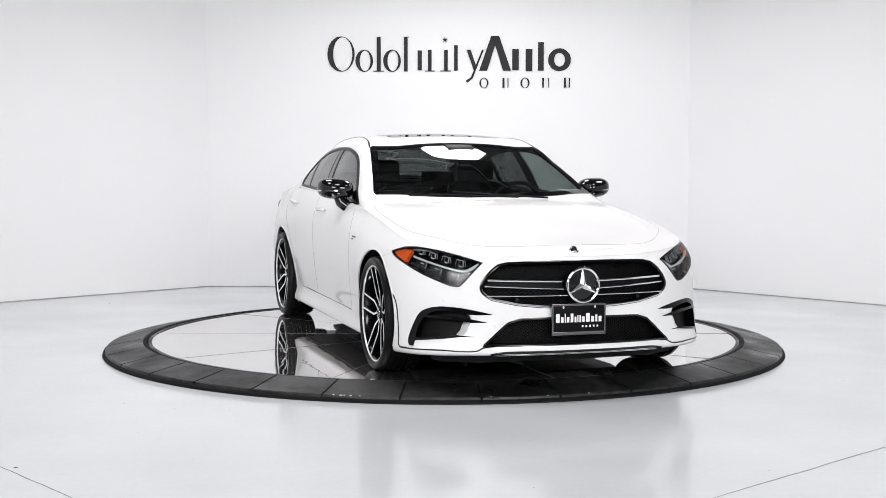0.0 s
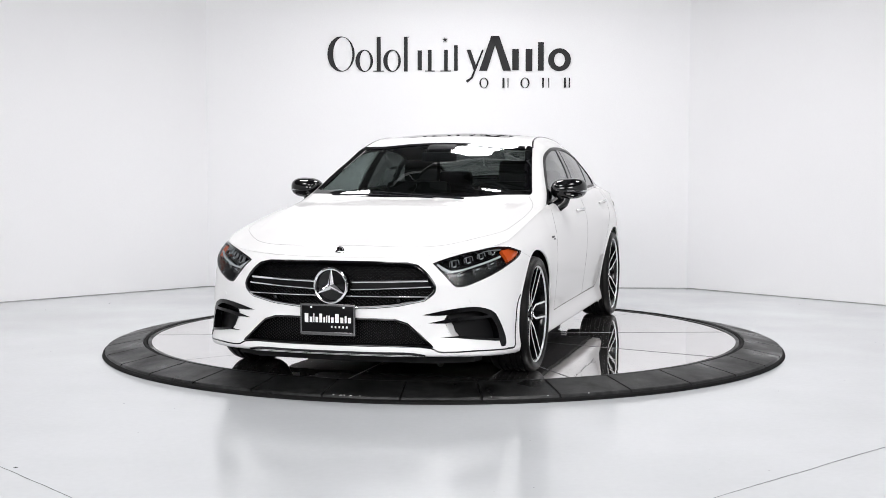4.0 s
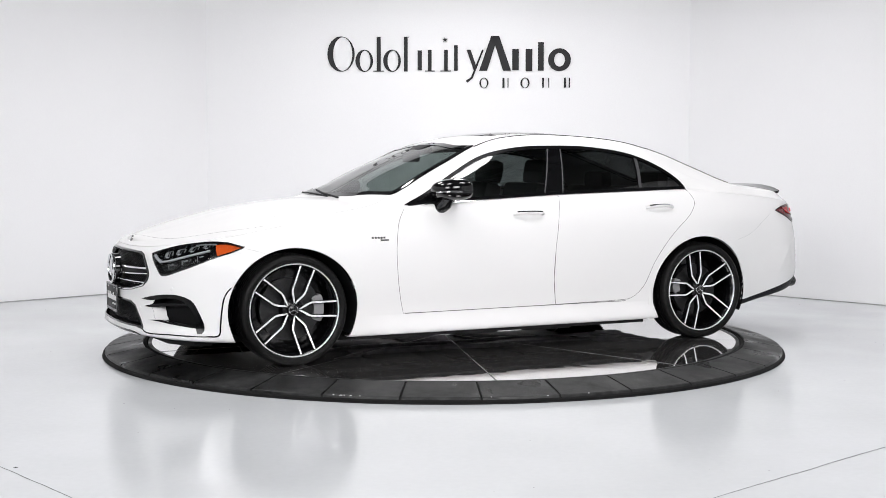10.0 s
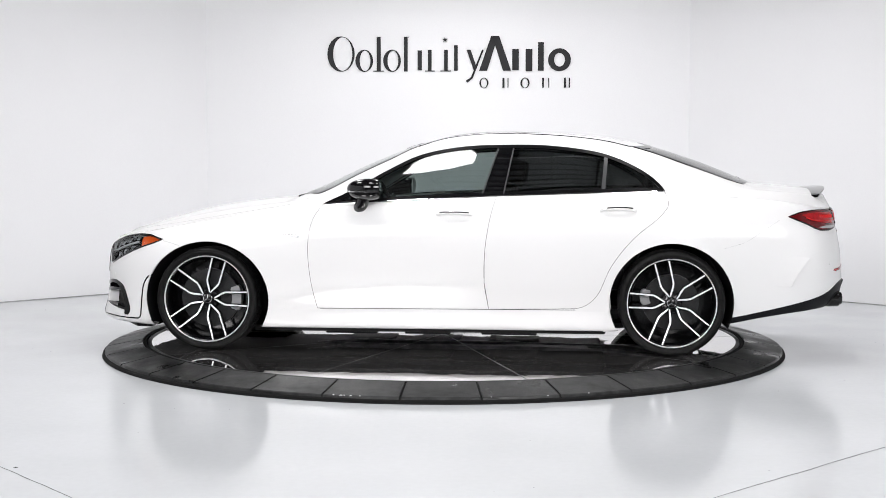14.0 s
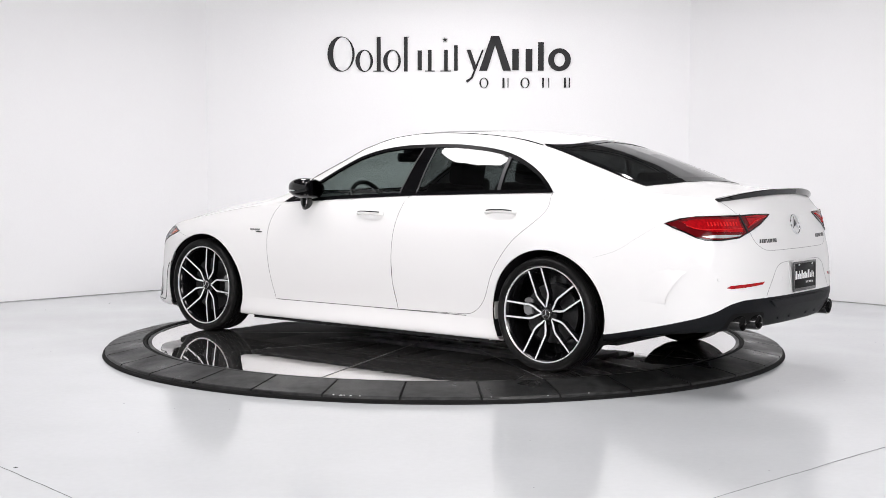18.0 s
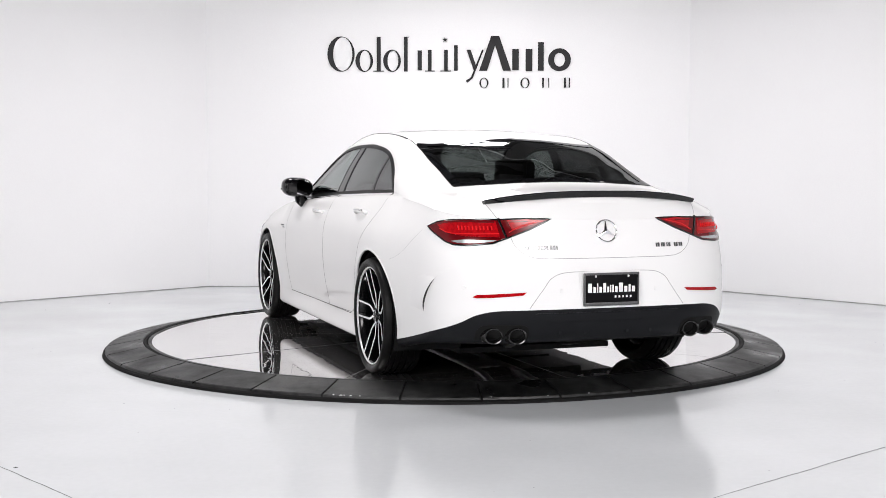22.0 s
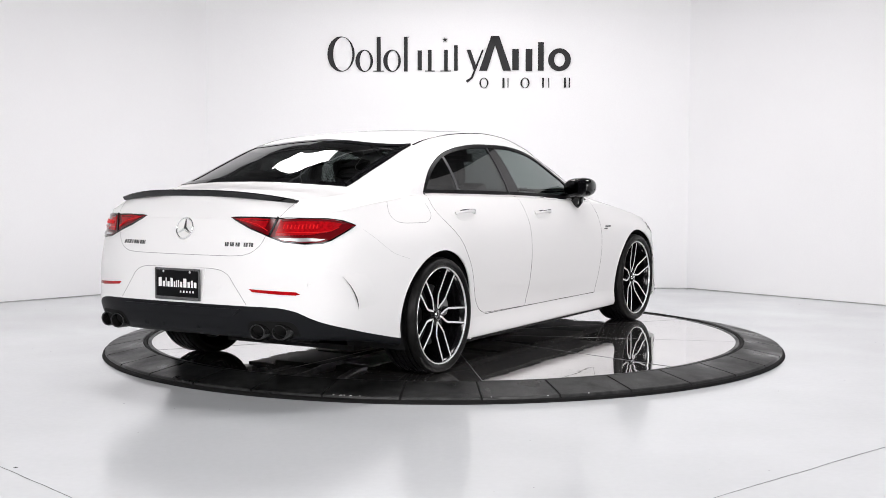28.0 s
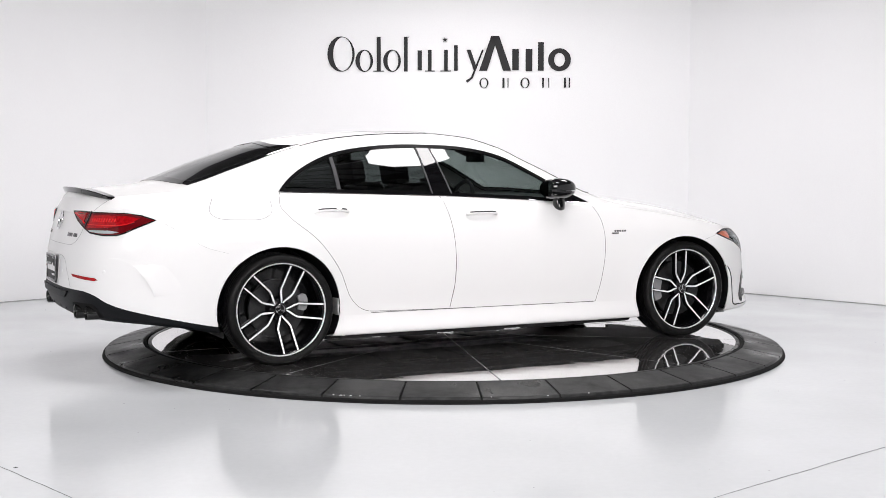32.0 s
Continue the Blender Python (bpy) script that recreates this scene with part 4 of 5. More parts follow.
def build_plate(car, at, turn):
    m = Matrix.Translation(at) @ pose(0, 0, 0, 0, 0, turn)
    plate = part("display_plate", box(.006, .292, .145, bevel=.002), M_MESH, car, "black dealer display plate with white print bars", m=m)
    bm = bmesh.new()
    for y, z, sy, sz in ((0, .076, .305, .012), (0, -.074, .305, .018), (.148, 0, .010, .160), (-.148, 0, .010, .160)):
        box(.010, sy, sz, (.002, y, z), .003, bm=bm)
    part("plate_frame", bm, M_LETTER, plate, "chrome plate frame")
    for y in (.09, -.09):
        part("plate_screw", lathe([(.001, .010), (.006, .009), (.007, .004)], 12, axis="x"), M_CHROME, plate, m=Matrix.Translation((0, y, .064)))
    word = [(.62, 1), (.42, .62), (.16, 1), (.42, .62), (.46, 1), (.3, .62), (.16, .8), (.26, .8), (.42, .62), (.62, 1), (.5, .62), (.34, .8), (.5, .62)]
    bm = bmesh.new()
    for u, w, h in bars_of_print(word, .046, .262):
        box(.002, w * .82, h, (.0036, -.131 + u + w / 2, -.016 + h / 2), bm=bm)
    for i in range(5):
        box(.002, .009, .011, (.0036, .022 + i * .021, -.038), bm=bm)
    part("plate_print", bm, M_WHITE, plate, "white bars of print")
    return plate


def build_headlights(car):
    for sd in (1, -1):
        lamp = well(HEADLIGHT, "fq", sd, .06, M_GREY, car, "headlight", "dark headlight with bright light guide and amber corner")
        part("lamp_rim", ribbon(HEADLIGHT, "fq", sd, width=.009, high=.003, deep=.02, closed=True), M_BLACK_GLOSS, lamp)
        part("lamp_cover", patch(HEADLIGHT, "fq", sd, off=.002, thick=0, step=.04), M_LENS, lamp, "clear lamp cover")
        # light guide: down the inner end, then back below the cells
        bend = soft([(-1.138, .655), (-1.112, .636), (-1.078, .618)], 4)
        run = soft([(-1.078, .618), (-1.02, .626), (-.94, .645), (-.85, .667), (-.765, .688)], 4)
        part("light_guide", ribbon(bend, "fq", sd, width=.016, high=.006, deep=.006, sink=.014), M_GUIDE, lamp, "bright light guide")
        part("light_guide", ribbon(run, "fq", sd, width=.010, high=.006, deep=.006, sink=.016), M_GUIDE, lamp, "bright light guide")
        top = soft([(-1.125, .664), (-1.02, .692), (-.92, .710), (-.80, .722), (-.74, .722)], 4)
        part("cell_brow", ribbon(top, "fq", sd, width=.004, high=.004, deep=.004, sink=.018), M_LED, lamp)
        for i in range(4):
            u, z = -1.070 + i * .082, .636 + i * .019
            tall = .034 - .003 * i
            cell = rounded([(u, z), (u + .010, z + tall), (u + .060, z + tall + .010), (u + .054, z + .012)], .008)
            part("led_cell", patch(cell, "fq", sd, off=0, thick=.02, sink=.034, step=.05), M_BLACK_GLOSS, lamp)
            part("cell_edge", ribbon(cell[4:16], "fq", sd, width=.003, high=.003, deep=.004, sink=.032), M_LED, lamp)
            for k in (0, 1):
                a = u + .014 + .022 * k
                part("led_optic", ribbon([(a, z + .008), (a + .006, z + tall)], "fq", sd, width=.0065, high=.003, deep=.004, sink=.030), M_LAMP if k else M_LED, lamp)
            part("led_chip", ribbon([(u + .018, z + .006), (u + .034, z + .010)], "fq", sd, width=.005, high=.003, deep=.003, sink=.026), M_GUIDE, lamp)
        # dark lower bowls with small bright catches
        for i in range(3):
            u, z = -1.030 + i * .095, .574 + i * .026
            bowl = rounded([(u, z), (u - .006, z + .030), (u + .058, z + .048), (u + .064, z + .016)], .010)
            part("reflector_bowl", patch(bowl, "fq", sd, off=0, thick=.015, sink=.040, step=.05), M_BLACK_GLOSS, lamp)
            part("bowl_edge", ribbon(bowl[:9], "fq", sd, width=.0025, high=.003, deep=.003, sink=.038), M_LED, lamp)
            part("bowl_catch", ribbon([(u + .012, z + .024), (u + .032, z + .030)], "fq", sd, width=.005, high=.003, deep=.003, sink=.036), M_GUIDE, lamp)
        part("turn_lens", patch(AMBER, "fq", sd, off=0, thick=.02, sink=.010, step=.04), M_AMBER, lamp, "amber corner lens")


def build_rear(car):
    for sd in (1, -1):
        lamp = part("tail_lamp", patch(TAIL, "rq", sd, off=.005, thick=.012, step=.03), M_DARK_RED, car, "wide red two-part tail lamp")
        for name, poly in (("red_element", [(-1.36, .897), (-1.25, .900), (-1.10, .897), (-1.05, .876), (-1.11, .838), (-1.22, .822), (-1.39, .818)]),
                           ("red_element", [(-1.57, .900), (-1.49, .905), (-1.41, .902), (-1.44, .850), (-1.50, .872)])):
            part(name, patch(poly, "rq", sd, off=.008, thick=.006, step=.04), M_RED, lamp)
        part("light_bar", ribbon(soft([(-1.385, .836), (-1.25, .834), (-1.13, .838), (-1.075, .856)], 4), "rq", sd, width=.005, high=.013, deep=0), M_RED_LIT, lamp)
        part("lamp_brow", ribbon(soft([(-1.355, .894), (-1.25, .896), (-1.12, .892), (-1.04, .878)], 4), "rq", sd, width=.013, high=.011, deep=0), M_DARK_RED, lamp)
        for k in range(10):
            a = -1.350 + .018 * k
            part("light_facet", ribbon([(a, .852), (a + .006, .872)], "rq", sd, width=.0085, high=.0125, deep=0), M_RED_LIT, lamp)
        part("light_bar", ribbon([(-1.550, .896), (-1.47, .874), (-1.425, .842)], "rq", sd, width=.005, high=.012, deep=0), M_RED_LIT, lamp)
        part("light_bar", ribbon([(-1.500, .896), (-1.415, .893)], "rq", sd, width=.005, high=.012, deep=0), M_DARK_RED, lamp)
        part("reversing_lens", patch([(-1.375, .804), (-1.36, .796), (-1.28, .789), (-1.19, .790), (-1.15, .798), (-1.22, .806)], "rq", sd, off=.009, thick=.006, step=.04), M_LED, lamp, "clear reversing lens")
        part("lamp_split", ribbon([(-1.371, .910), (-1.419, .815)], "rq", sd, width=.012, high=.010), M_BLACK_GLOSS, lamp)
        part("tail_lamp_rim", ribbon(TAIL, "rq", sd, width=.008, high=.007, closed=True), M_BLACK_GLOSS, lamp)
        refl = [(.686, .528), (.666, .540), (.437, .552), (.456, .537), (.595, .526), (.666, .523)]
        part("reflector", patch(refl if sd > 0 else flipped(refl)[::-1], "rear", off=.004, thick=.008, step=.04), M_RED, car, "narrow red bumper reflector")
        line = fine(soft([(-.970, .436), (-.976, .470), (-.992, .511), (-1.020, .560), (-1.054, .602), (-1.085, .626), (-1.15, .646), (-1.21, .653)], 6), .02)
        lip, step = bmesh.new(), bmesh.new()
        lrows, srows = [], []
        for k, (a, b) in enumerate(line):
            g = k / (len(line) - 1)
            h = .014 * math.sin(math.pi * min(1, g / .64)) ** .7 if g < .64 else 0.0
            p, n = onto("rq", a, b, sd)
            q = onto("rq", a + .13, b + .012, sd)[0]
            h0 = max(h, .0012)
            lrows.append([lip.verts.new(v) for v in (q, onto("rq", a + .085, b + .008, sd)[0] + n * h0 * .20, onto("rq", a + .04, b + .004, sd)[0] + n * h0 * .62, p + n * h0)])
            srows.append([step.verts.new(v) for v in (p + n * h0, p - n * .004 + Vector((.004, 0, 0)))])
        for rr, bm in ((lrows, lip), (srows, step)):
            for p, q in zip(rr, rr[1:]):
                for k in range(len(p) - 1):
                    bm.faces.new((p[k], p[k + 1], q[k + 1], q[k]))
        part("vent_lip", lip, M_PAINT, car)
        part("corner_vent", step, M_BLACK_GLOSS, car, "curved black corner vent facing backwards")
        # twin tail pipes
        for y in (.592, .482):
            pipe = lathe([(.028, .10), (.036, .004), (.039, -.004), (.0455, -.006), (.048, 0), (.048, .12)], 32, axis="x")
            bmesh.ops.scale(pipe, vec=(1, 1.05, .86), verts=pipe.verts)
            p = part("tail_pipe", pipe, M_PIPE, car, "black round tail pipe", m=Matrix.Translation((-2.580 + (.040 if y > .55 else .0), y * sd, .336)))
            plug = lathe([(.001, .06), (.030, .06)], 24, axis="x")
            part("pipe_core", plug, M_UNDER, p)
        part("pipe_surround", patch(rounded([(sd * .42, .285), (sd * .42, .392), (sd * .665, .392), (sd * .665, .285)][::sd], .05), "rear", off=.002, thick=.006, step=.04), M_DEEP, car)
        if sd > 0:
            part("diffuser_panel", patch(rounded([(.40, .448), (.335, .408), (-.335, .408), (-.40, .448)], .015), "rear", off=.010, thick=.014, step=.05), M_BLACK, car, "raised middle panel of the diffuser")
        for y in (.115, .25):
            fin = prism([(.02, .335), (-.010, .335), (-.016, .40), (.02, .425)], .016, to=lambda u, v, w: (u, w, v))
            p, n = onto("rear", y * sd, .36)
            part("diffuser_fin", fin, M_BLACK, car, m=Matrix.Translation((p.x + .015, y * sd, 0)))
        for y, z in ((.26, .555), (.72, .575)):
            p, n = onto("rear", y * sd, z)
            part("parking_sensor", lathe([(.001, .002), (.009, .002), (.011, .0), (.011, -.004)], 16, axis="z"), M_PAINT, car, m=Matrix.Translation(p) @ n.to_track_quat("Z", "Y").to_matrix().to_4x4())
        rec = [(sd * a, b) for a, b in soft([(.425, .472), (.346, .576), (.319, .612), (.277, .636), (.222, .646), (0, .646)], 5)]
        part("plate_recess_line", ribbon(rec, "rear", width=.003, high=.001), M_GAP_FINE, car)
    star_badge(car, onto("rear", 0, .846)[0] + Vector((-.006, 0, 0)), .055, onto("rear", 0, .846)[1], "boot_ring")
    bm = bmesh.new()
    for k in range(3):
        a = .440 - .020 * k
        patch([(a, .757), (a - .012, .757), (a - .020, .777), (a - .008, .777)], "rear", off=.003, thick=.004, step=.05, bm=bm)
    for k in range(7):
        a = .372 - .016 * k
        patch([(a, .757), (a - (.010 if k % 3 else .005), .757), (a - (.010 if k % 3 else .005), .777), (a, .777)], "rear", off=.003, thick=.004, step=.05, bm=bm)
    part("boot_lettering", bm, M_LETTER, car, "row of small bright bars of print")
    bm = bmesh.new()
    for a, w in ((-.276, .006), (-.286, .012), (-.308, .005), (-.316, .014), (-.341, .006), (-.352, .012), (-.388, .008), (-.400, .010), (-.418, .008), (-.430, .010)):
        patch([(a, .762), (a - w, .762), (a - w, .782), (a, .782)], "rear", off=.003, thick=.004, step=.05, bm=bm)
    part("boot_lettering", bm, M_LETTER, car, "row of small bright bars of print")
    recess = [(.17, .648), (.155, .474), (-.155, .474), (-.17, .648)]
    part("plate_panel", patch(recess, "rear", off=.003, thick=.006, step=.05), M_PAINT, car)
    build_plate(car, Vector((-2.632, -.001, .560)), 180)
    # spoiler lip on the boot
    z_mid, z_end = onto("top", -2.485, 0)[0].z + .012, onto("top", -2.37, .59)[0].z + .006
    bm = bmesh.new()
    rows = []
    for i in range(41):
        y = -.590 + 1.18 * i / 40
        e = abs(y) / .590
        tip = -2.535 + .115 * e ** 2.2
        h = .026 * (1 - .5 * e ** 8) + .002
        zt = z_mid + (z_end - z_mid) * e ** 2.7
        front = tip + .11 * (1 - .55 * e ** 3)
        zf = onto("top", front, y)[0].z
        rows.append([bm.verts.new(v) for v in ((front, y, zf - .004), (front, y, zf + .003), (front - .05, y, max(zf, zt - .02) + .006), (tip + .004, y, zt + .004), (tip, y, zt), (tip + .012, y, zt - h), (tip + .06, y, zt - h - .012))])
    for p, q in zip(rows, rows[1:]):
        for k in range(7):
            bm.faces.new((p[k], p[(k + 1) % 7], q[(k + 1) % 7], q[k]))
    bm.faces.new(rows[0]), bm.faces.new(rows[-1][::-1])
    part("spoiler", bm, M_BLACK_GLOSS, car, "gloss black boot lid spoiler")


def build_side_details(car, panels):
    for sd in (1, -1):
        # arch lips
        for cx, a0, a1 in ((AXLE_F, -22, 205), (AXLE_R, -10, 193)):
            part("arch_lip", ribbon(arch(cx, a0, a1, more=.004), "side", sd, width=.010, high=.003, deep=.006), M_PAINT, car)
            liner = bmesh.new()
            rows = []
            for i in range(37):
                a = radians(-25 + 230 * i / 36)
                c, s = math.cos(a), math.sin(a)
                ra, rb = ARCH_F if cx > 0 else ARCH_B
                rows.append([liner.verts.new((cx + r * ra * c, sd * y, HUB_Z + r * rb * s)) for r, y in ((.005, .50), (.98, .50), (.997, .54), (.997, .885))])
            for p, q in zip(rows, rows[1:]):
                for k in range(3):
                    liner.faces.new((p[k], p[k + 1], q[k + 1], q[k]))
            part("wheel_housing", liner, M_UNDER, car, "dark wheel housing")
        # door handles
        for x0, z0 in ((-.150, .866), (-1.157, .893)):
            cup = [(x0 + .105 * math.cos(a), z0 - .008 + .030 * math.sin(a)) for a in np.linspace(0, 2 * math.pi, 25)[:-1]]
            cup_shape = patch(cup, "side", sd, off=.0008, thick=.002, step=.04)
            path = []
            for i in range(13):
                f = i / 12
                p, n = onto("side", x0 + .108 - .216 * f, z0 + .006, sd)
                path.append(p + n * (.004 + .026 * math.sin(math.pi * f) ** .5))
            h = tube(path, .011, 10)
            door = panels[("front_door" if x0 > -.5 else "rear_door") + ("_left" if sd > 0 else "_right")]
            part("handle_cup", cup_shape, M_PAINT, door)
            part("door_handle", h, M_PAINT, door, "white door handle with bright strip")
            strip = [p + Vector((0, sd * .008, .008)) for p in path[1:-1]]
            part("handle_strip", tube(strip, .0045, 6), M_CHROME, door, "bright strip")
        # wing badge
        bm = bmesh.new()
        for i in range(5):
            a = .932 - i * .019
            patch([(a, .739), (a - .012, .739), (a - .012, .750), (a, .750)], "side", sd, off=.003, thick=.004, step=.05, bm=bm)
        patch([(.875, .726), (.822, .726), (.822, .734), (.875, .734)], "side", sd, off=.003, thick=.004, step=.05, bm=bm)
        part("wing_badge", bm, M_LETTER, car, "small bright bars of print on the wing")
        build_mirror(car, sd)
        # flaps ahead of the rear wheels
        flap = prism([(-1.075, .150), (-1.100, .158), (-1.118, .30), (-1.110, .43), (-1.098, .45), (-1.085, .30)], .10, to=lambda u, v, w: (u, sd * (.770 + w), v))
        part("sill_flap", flap, M_PAINT, car, smooth=False)


def build_mirror(car, sd):
    bm = bmesh.new()
    bmesh.ops.create_uvsphere(bm, u_segments=32, v_segments=20, radius=1)
    for v in bm.verts:
        x, y, z = v.co
        # flat towards the rear, rounded to the front and outside
        x = x * .135 if x > 0 else max(x * .11, -.066)
        f = abs(y) ** .7 * (1 if y > 0 else -1)
        zz = abs(z) ** .8 * (1 if z > 0 else -1)
        v.co = (.384 + x - .02 * f, sd * (.903 + .112 * f), 1.028 + .068 * zz + .006 * f)
    house = part("door_mirror", bm, M_BLACK_GLOSS, car, "gloss black door mirror")
    glass = lathe([(.001, -.0), (.98, -.0), (1.0, .04)], 28, axis="x")
    bmesh.ops.scale(glass, vec=(.05, .092, .052), verts=glass.verts)
    part("mirror_glass", glass, M_MIRROR_GLASS, house, m=Matrix.Translation((.315, sd * .903, 1.028)))
    stalk = tube([(.462, sd * .800, .902), (.450, sd * .835, .912), (.428, sd * .868, .940), (.408, sd * .890, 1.01)], .040, 14)
    part("mirror_stalk", stalk, M_BLACK_GLOSS, house)
    strip = [(.376 + .138 * math.cos(a), sd * (.903 + .112 * math.sin(a)), 1.016) for a in np.linspace(.1, 1.5, 12)]
    part("indicator_strip", tube(strip, .005, 6), M_LAMP, house, "clear indicator strip")


def leg_path(sgn):
    return [(r * math.cos(radians(a * sgn)), r * math.sin(radians(a * sgn))) for r, a in ((.040, 5), (.062, 12), (.094, 18.5), (.120, 19.2), (.262, 9.6))]


def strip_outline(path, w):
    left, right = [], []
    for i, p in enumerate(path):
        a, b = Vector(path[max(i - 1, 0)]), Vector(path[min(i + 1, len(path) - 1)])
        t = (b - a).normalized()
        n = Vector((-t.y, t.x))
        left.append(tuple(Vector(p) + n * w[i] / 2))
        right.append(tuple(Vector(p) - n * w[i] / 2))
    return left + right[::-1]


def build_wheel(car, at, spin, side, front):
    """Outside towards +y of the wheel; parts lie under one wheel part."""
    m = Matrix.Translation(at) @ pose(0, 0, 0, 0, 0, 0 if side > 0 else 180)
    R = TYRE_R
    hw = .118
    prof = [(.266, hw - .035), (.2735, hw - .014), (.286, hw - .003), (.300, hw), (.313, hw - .005), (.3215, hw - .017), (R - .0025, hw - .030)]
    tread = []
    for k, y in enumerate((.070, .038, .004, -.030, -.064)):
        tread += [(R, y + .010), (R, y + .0045), (R - .007, y + .004), (R - .007, y - .004), (R, y - .0045), (R, y - .010)]
    back = [(r, -y) for r, y in prof[::-1]]
    wheel = part("wheel", lathe(prof + tread + back, 96), M_TYRE, car, "black tyre on a black alloy with bright machined spokes", m=m)
    barrel = lathe([(.001, -.02), (.11, -.02), (.12, -.05), (.235, -.06), (.245, -.02), (.248, .07), (.256, .092), (.264, .100), (.268, .098), (.268, .070)], 72)
    part("rim_barrel", barrel, M_RIM, wheel, "gloss black rim barrel")
    part("rim_edge", lathe([(.2662, .098), (.2675, .106), (.2715, .1080), (.2750, .104), (.2750, .088)], 96), M_SILVER, wheel, "bright machined rim edge")
    for i in range(5):
        a = radians(spin + 72 * i)
        c, s = math.cos(a), math.sin(a)
        for sgn in (1, -1):
            pts = [(c * u - s * v, s * u + c * v) for u, v in leg_path(sgn)]
            dish = lambda u, v: .064 + .036 * min(1.0, math.hypot(u, v) / .26) ** 1.5
            body = strip_outline(pts, (.016, .015, .017, .017, .018))
            bm = prism(body, -.035, to=lambda u, v, w: (-u, dish(u, v) + w, v))
            part("spoke", bm, M_RIM, wheel, smooth=False)
            face = strip_outline(pts, (.0065, .0105, .0115, .0105, .0090))
            bm = prism(face, .0018, to=lambda u, v, w: (-u, dish(u, v) + w, v))
            part("spoke_face", bm, M_SILVER, wheel, smooth=False)
        b = a + radians(36)
        cb, sb = math.cos(b), math.sin(b)
        part("hub_bolt", lathe([(.001, .070), (.009, .069), (.011, .064), (.011, .03)], 10), M_RIM, wheel, m=Matrix.Translation((-.056 * cb, 0, .056 * sb)))
    part("hub_cap", lathe([(.001, .080), (.024, .079), (.032, .074), (.036, .066), (.060, .058), (.066, .045), (.07, .01)], 32), M_RIM, wheel, "black hub cap")
    ring = [(.027 * math.cos(t), .0785, .027 * math.sin(t)) for t in np.linspace(0, 2 * math.pi, 25)[:-1]]
    part("cap_ring", tube(ring, .0022, 6, closed=True), M_CHROME, wheel)
    for k in range(3):
        t = radians(90 + 120 * k)
        part("cap_bar", tube([(0, .081, 0), (.025 * math.cos(t), .079, .025 * math.sin(t))], .0025, 5), M_CHROME, wheel)
    disc_r = .185 if front else .172
    part("brake_disc", lathe([(.07, .012), (disc_r, .012), (disc_r, -.018), (.07, -.018)], 56), M_DISC, wheel, "grey steel brake disc")
    arc = [(r * math.cos(t), r * math.sin(t)) for r, ts in ((.145, np.linspace(-.45, .45, 9)), (.205, np.linspace(.42, -.42, 9))) for t in ts]
    sgn = -1 if front else 1
    cal = prism([(sgn * u * (1 if front else .92), v * (1 if front else .62) + (0 if front else .03)) for u, v in arc], .060, to=lambda u, v, w: (u, w - .030, v))
    bmesh.ops.bevel(cal, geom=cal.edges[:], offset=.006, segments=2, affect="EDGES")
    part("brake_caliper", cal, M_CALIPER, wheel, "silver brake caliper", m=None if side > 0 else pose(0, 0, 0, 0, 0, 0) @ Matrix.Diagonal((-1, 1, 1, 1)))
    return wheel


def seat_shape(w, bm, at, back=.62, tilt=-14):
    m = Matrix.Translation(at)
    box(.50, w, .16, m @ Vector((.05, 0, 0)), .05, bm=bm)
    t = pose(0, 0, 0, 0, tilt, 0)
    box(.14, w * .96, back, m @ Vector((-.27, 0, back / 2)), .05, turn=t, bm=bm)
    return bm


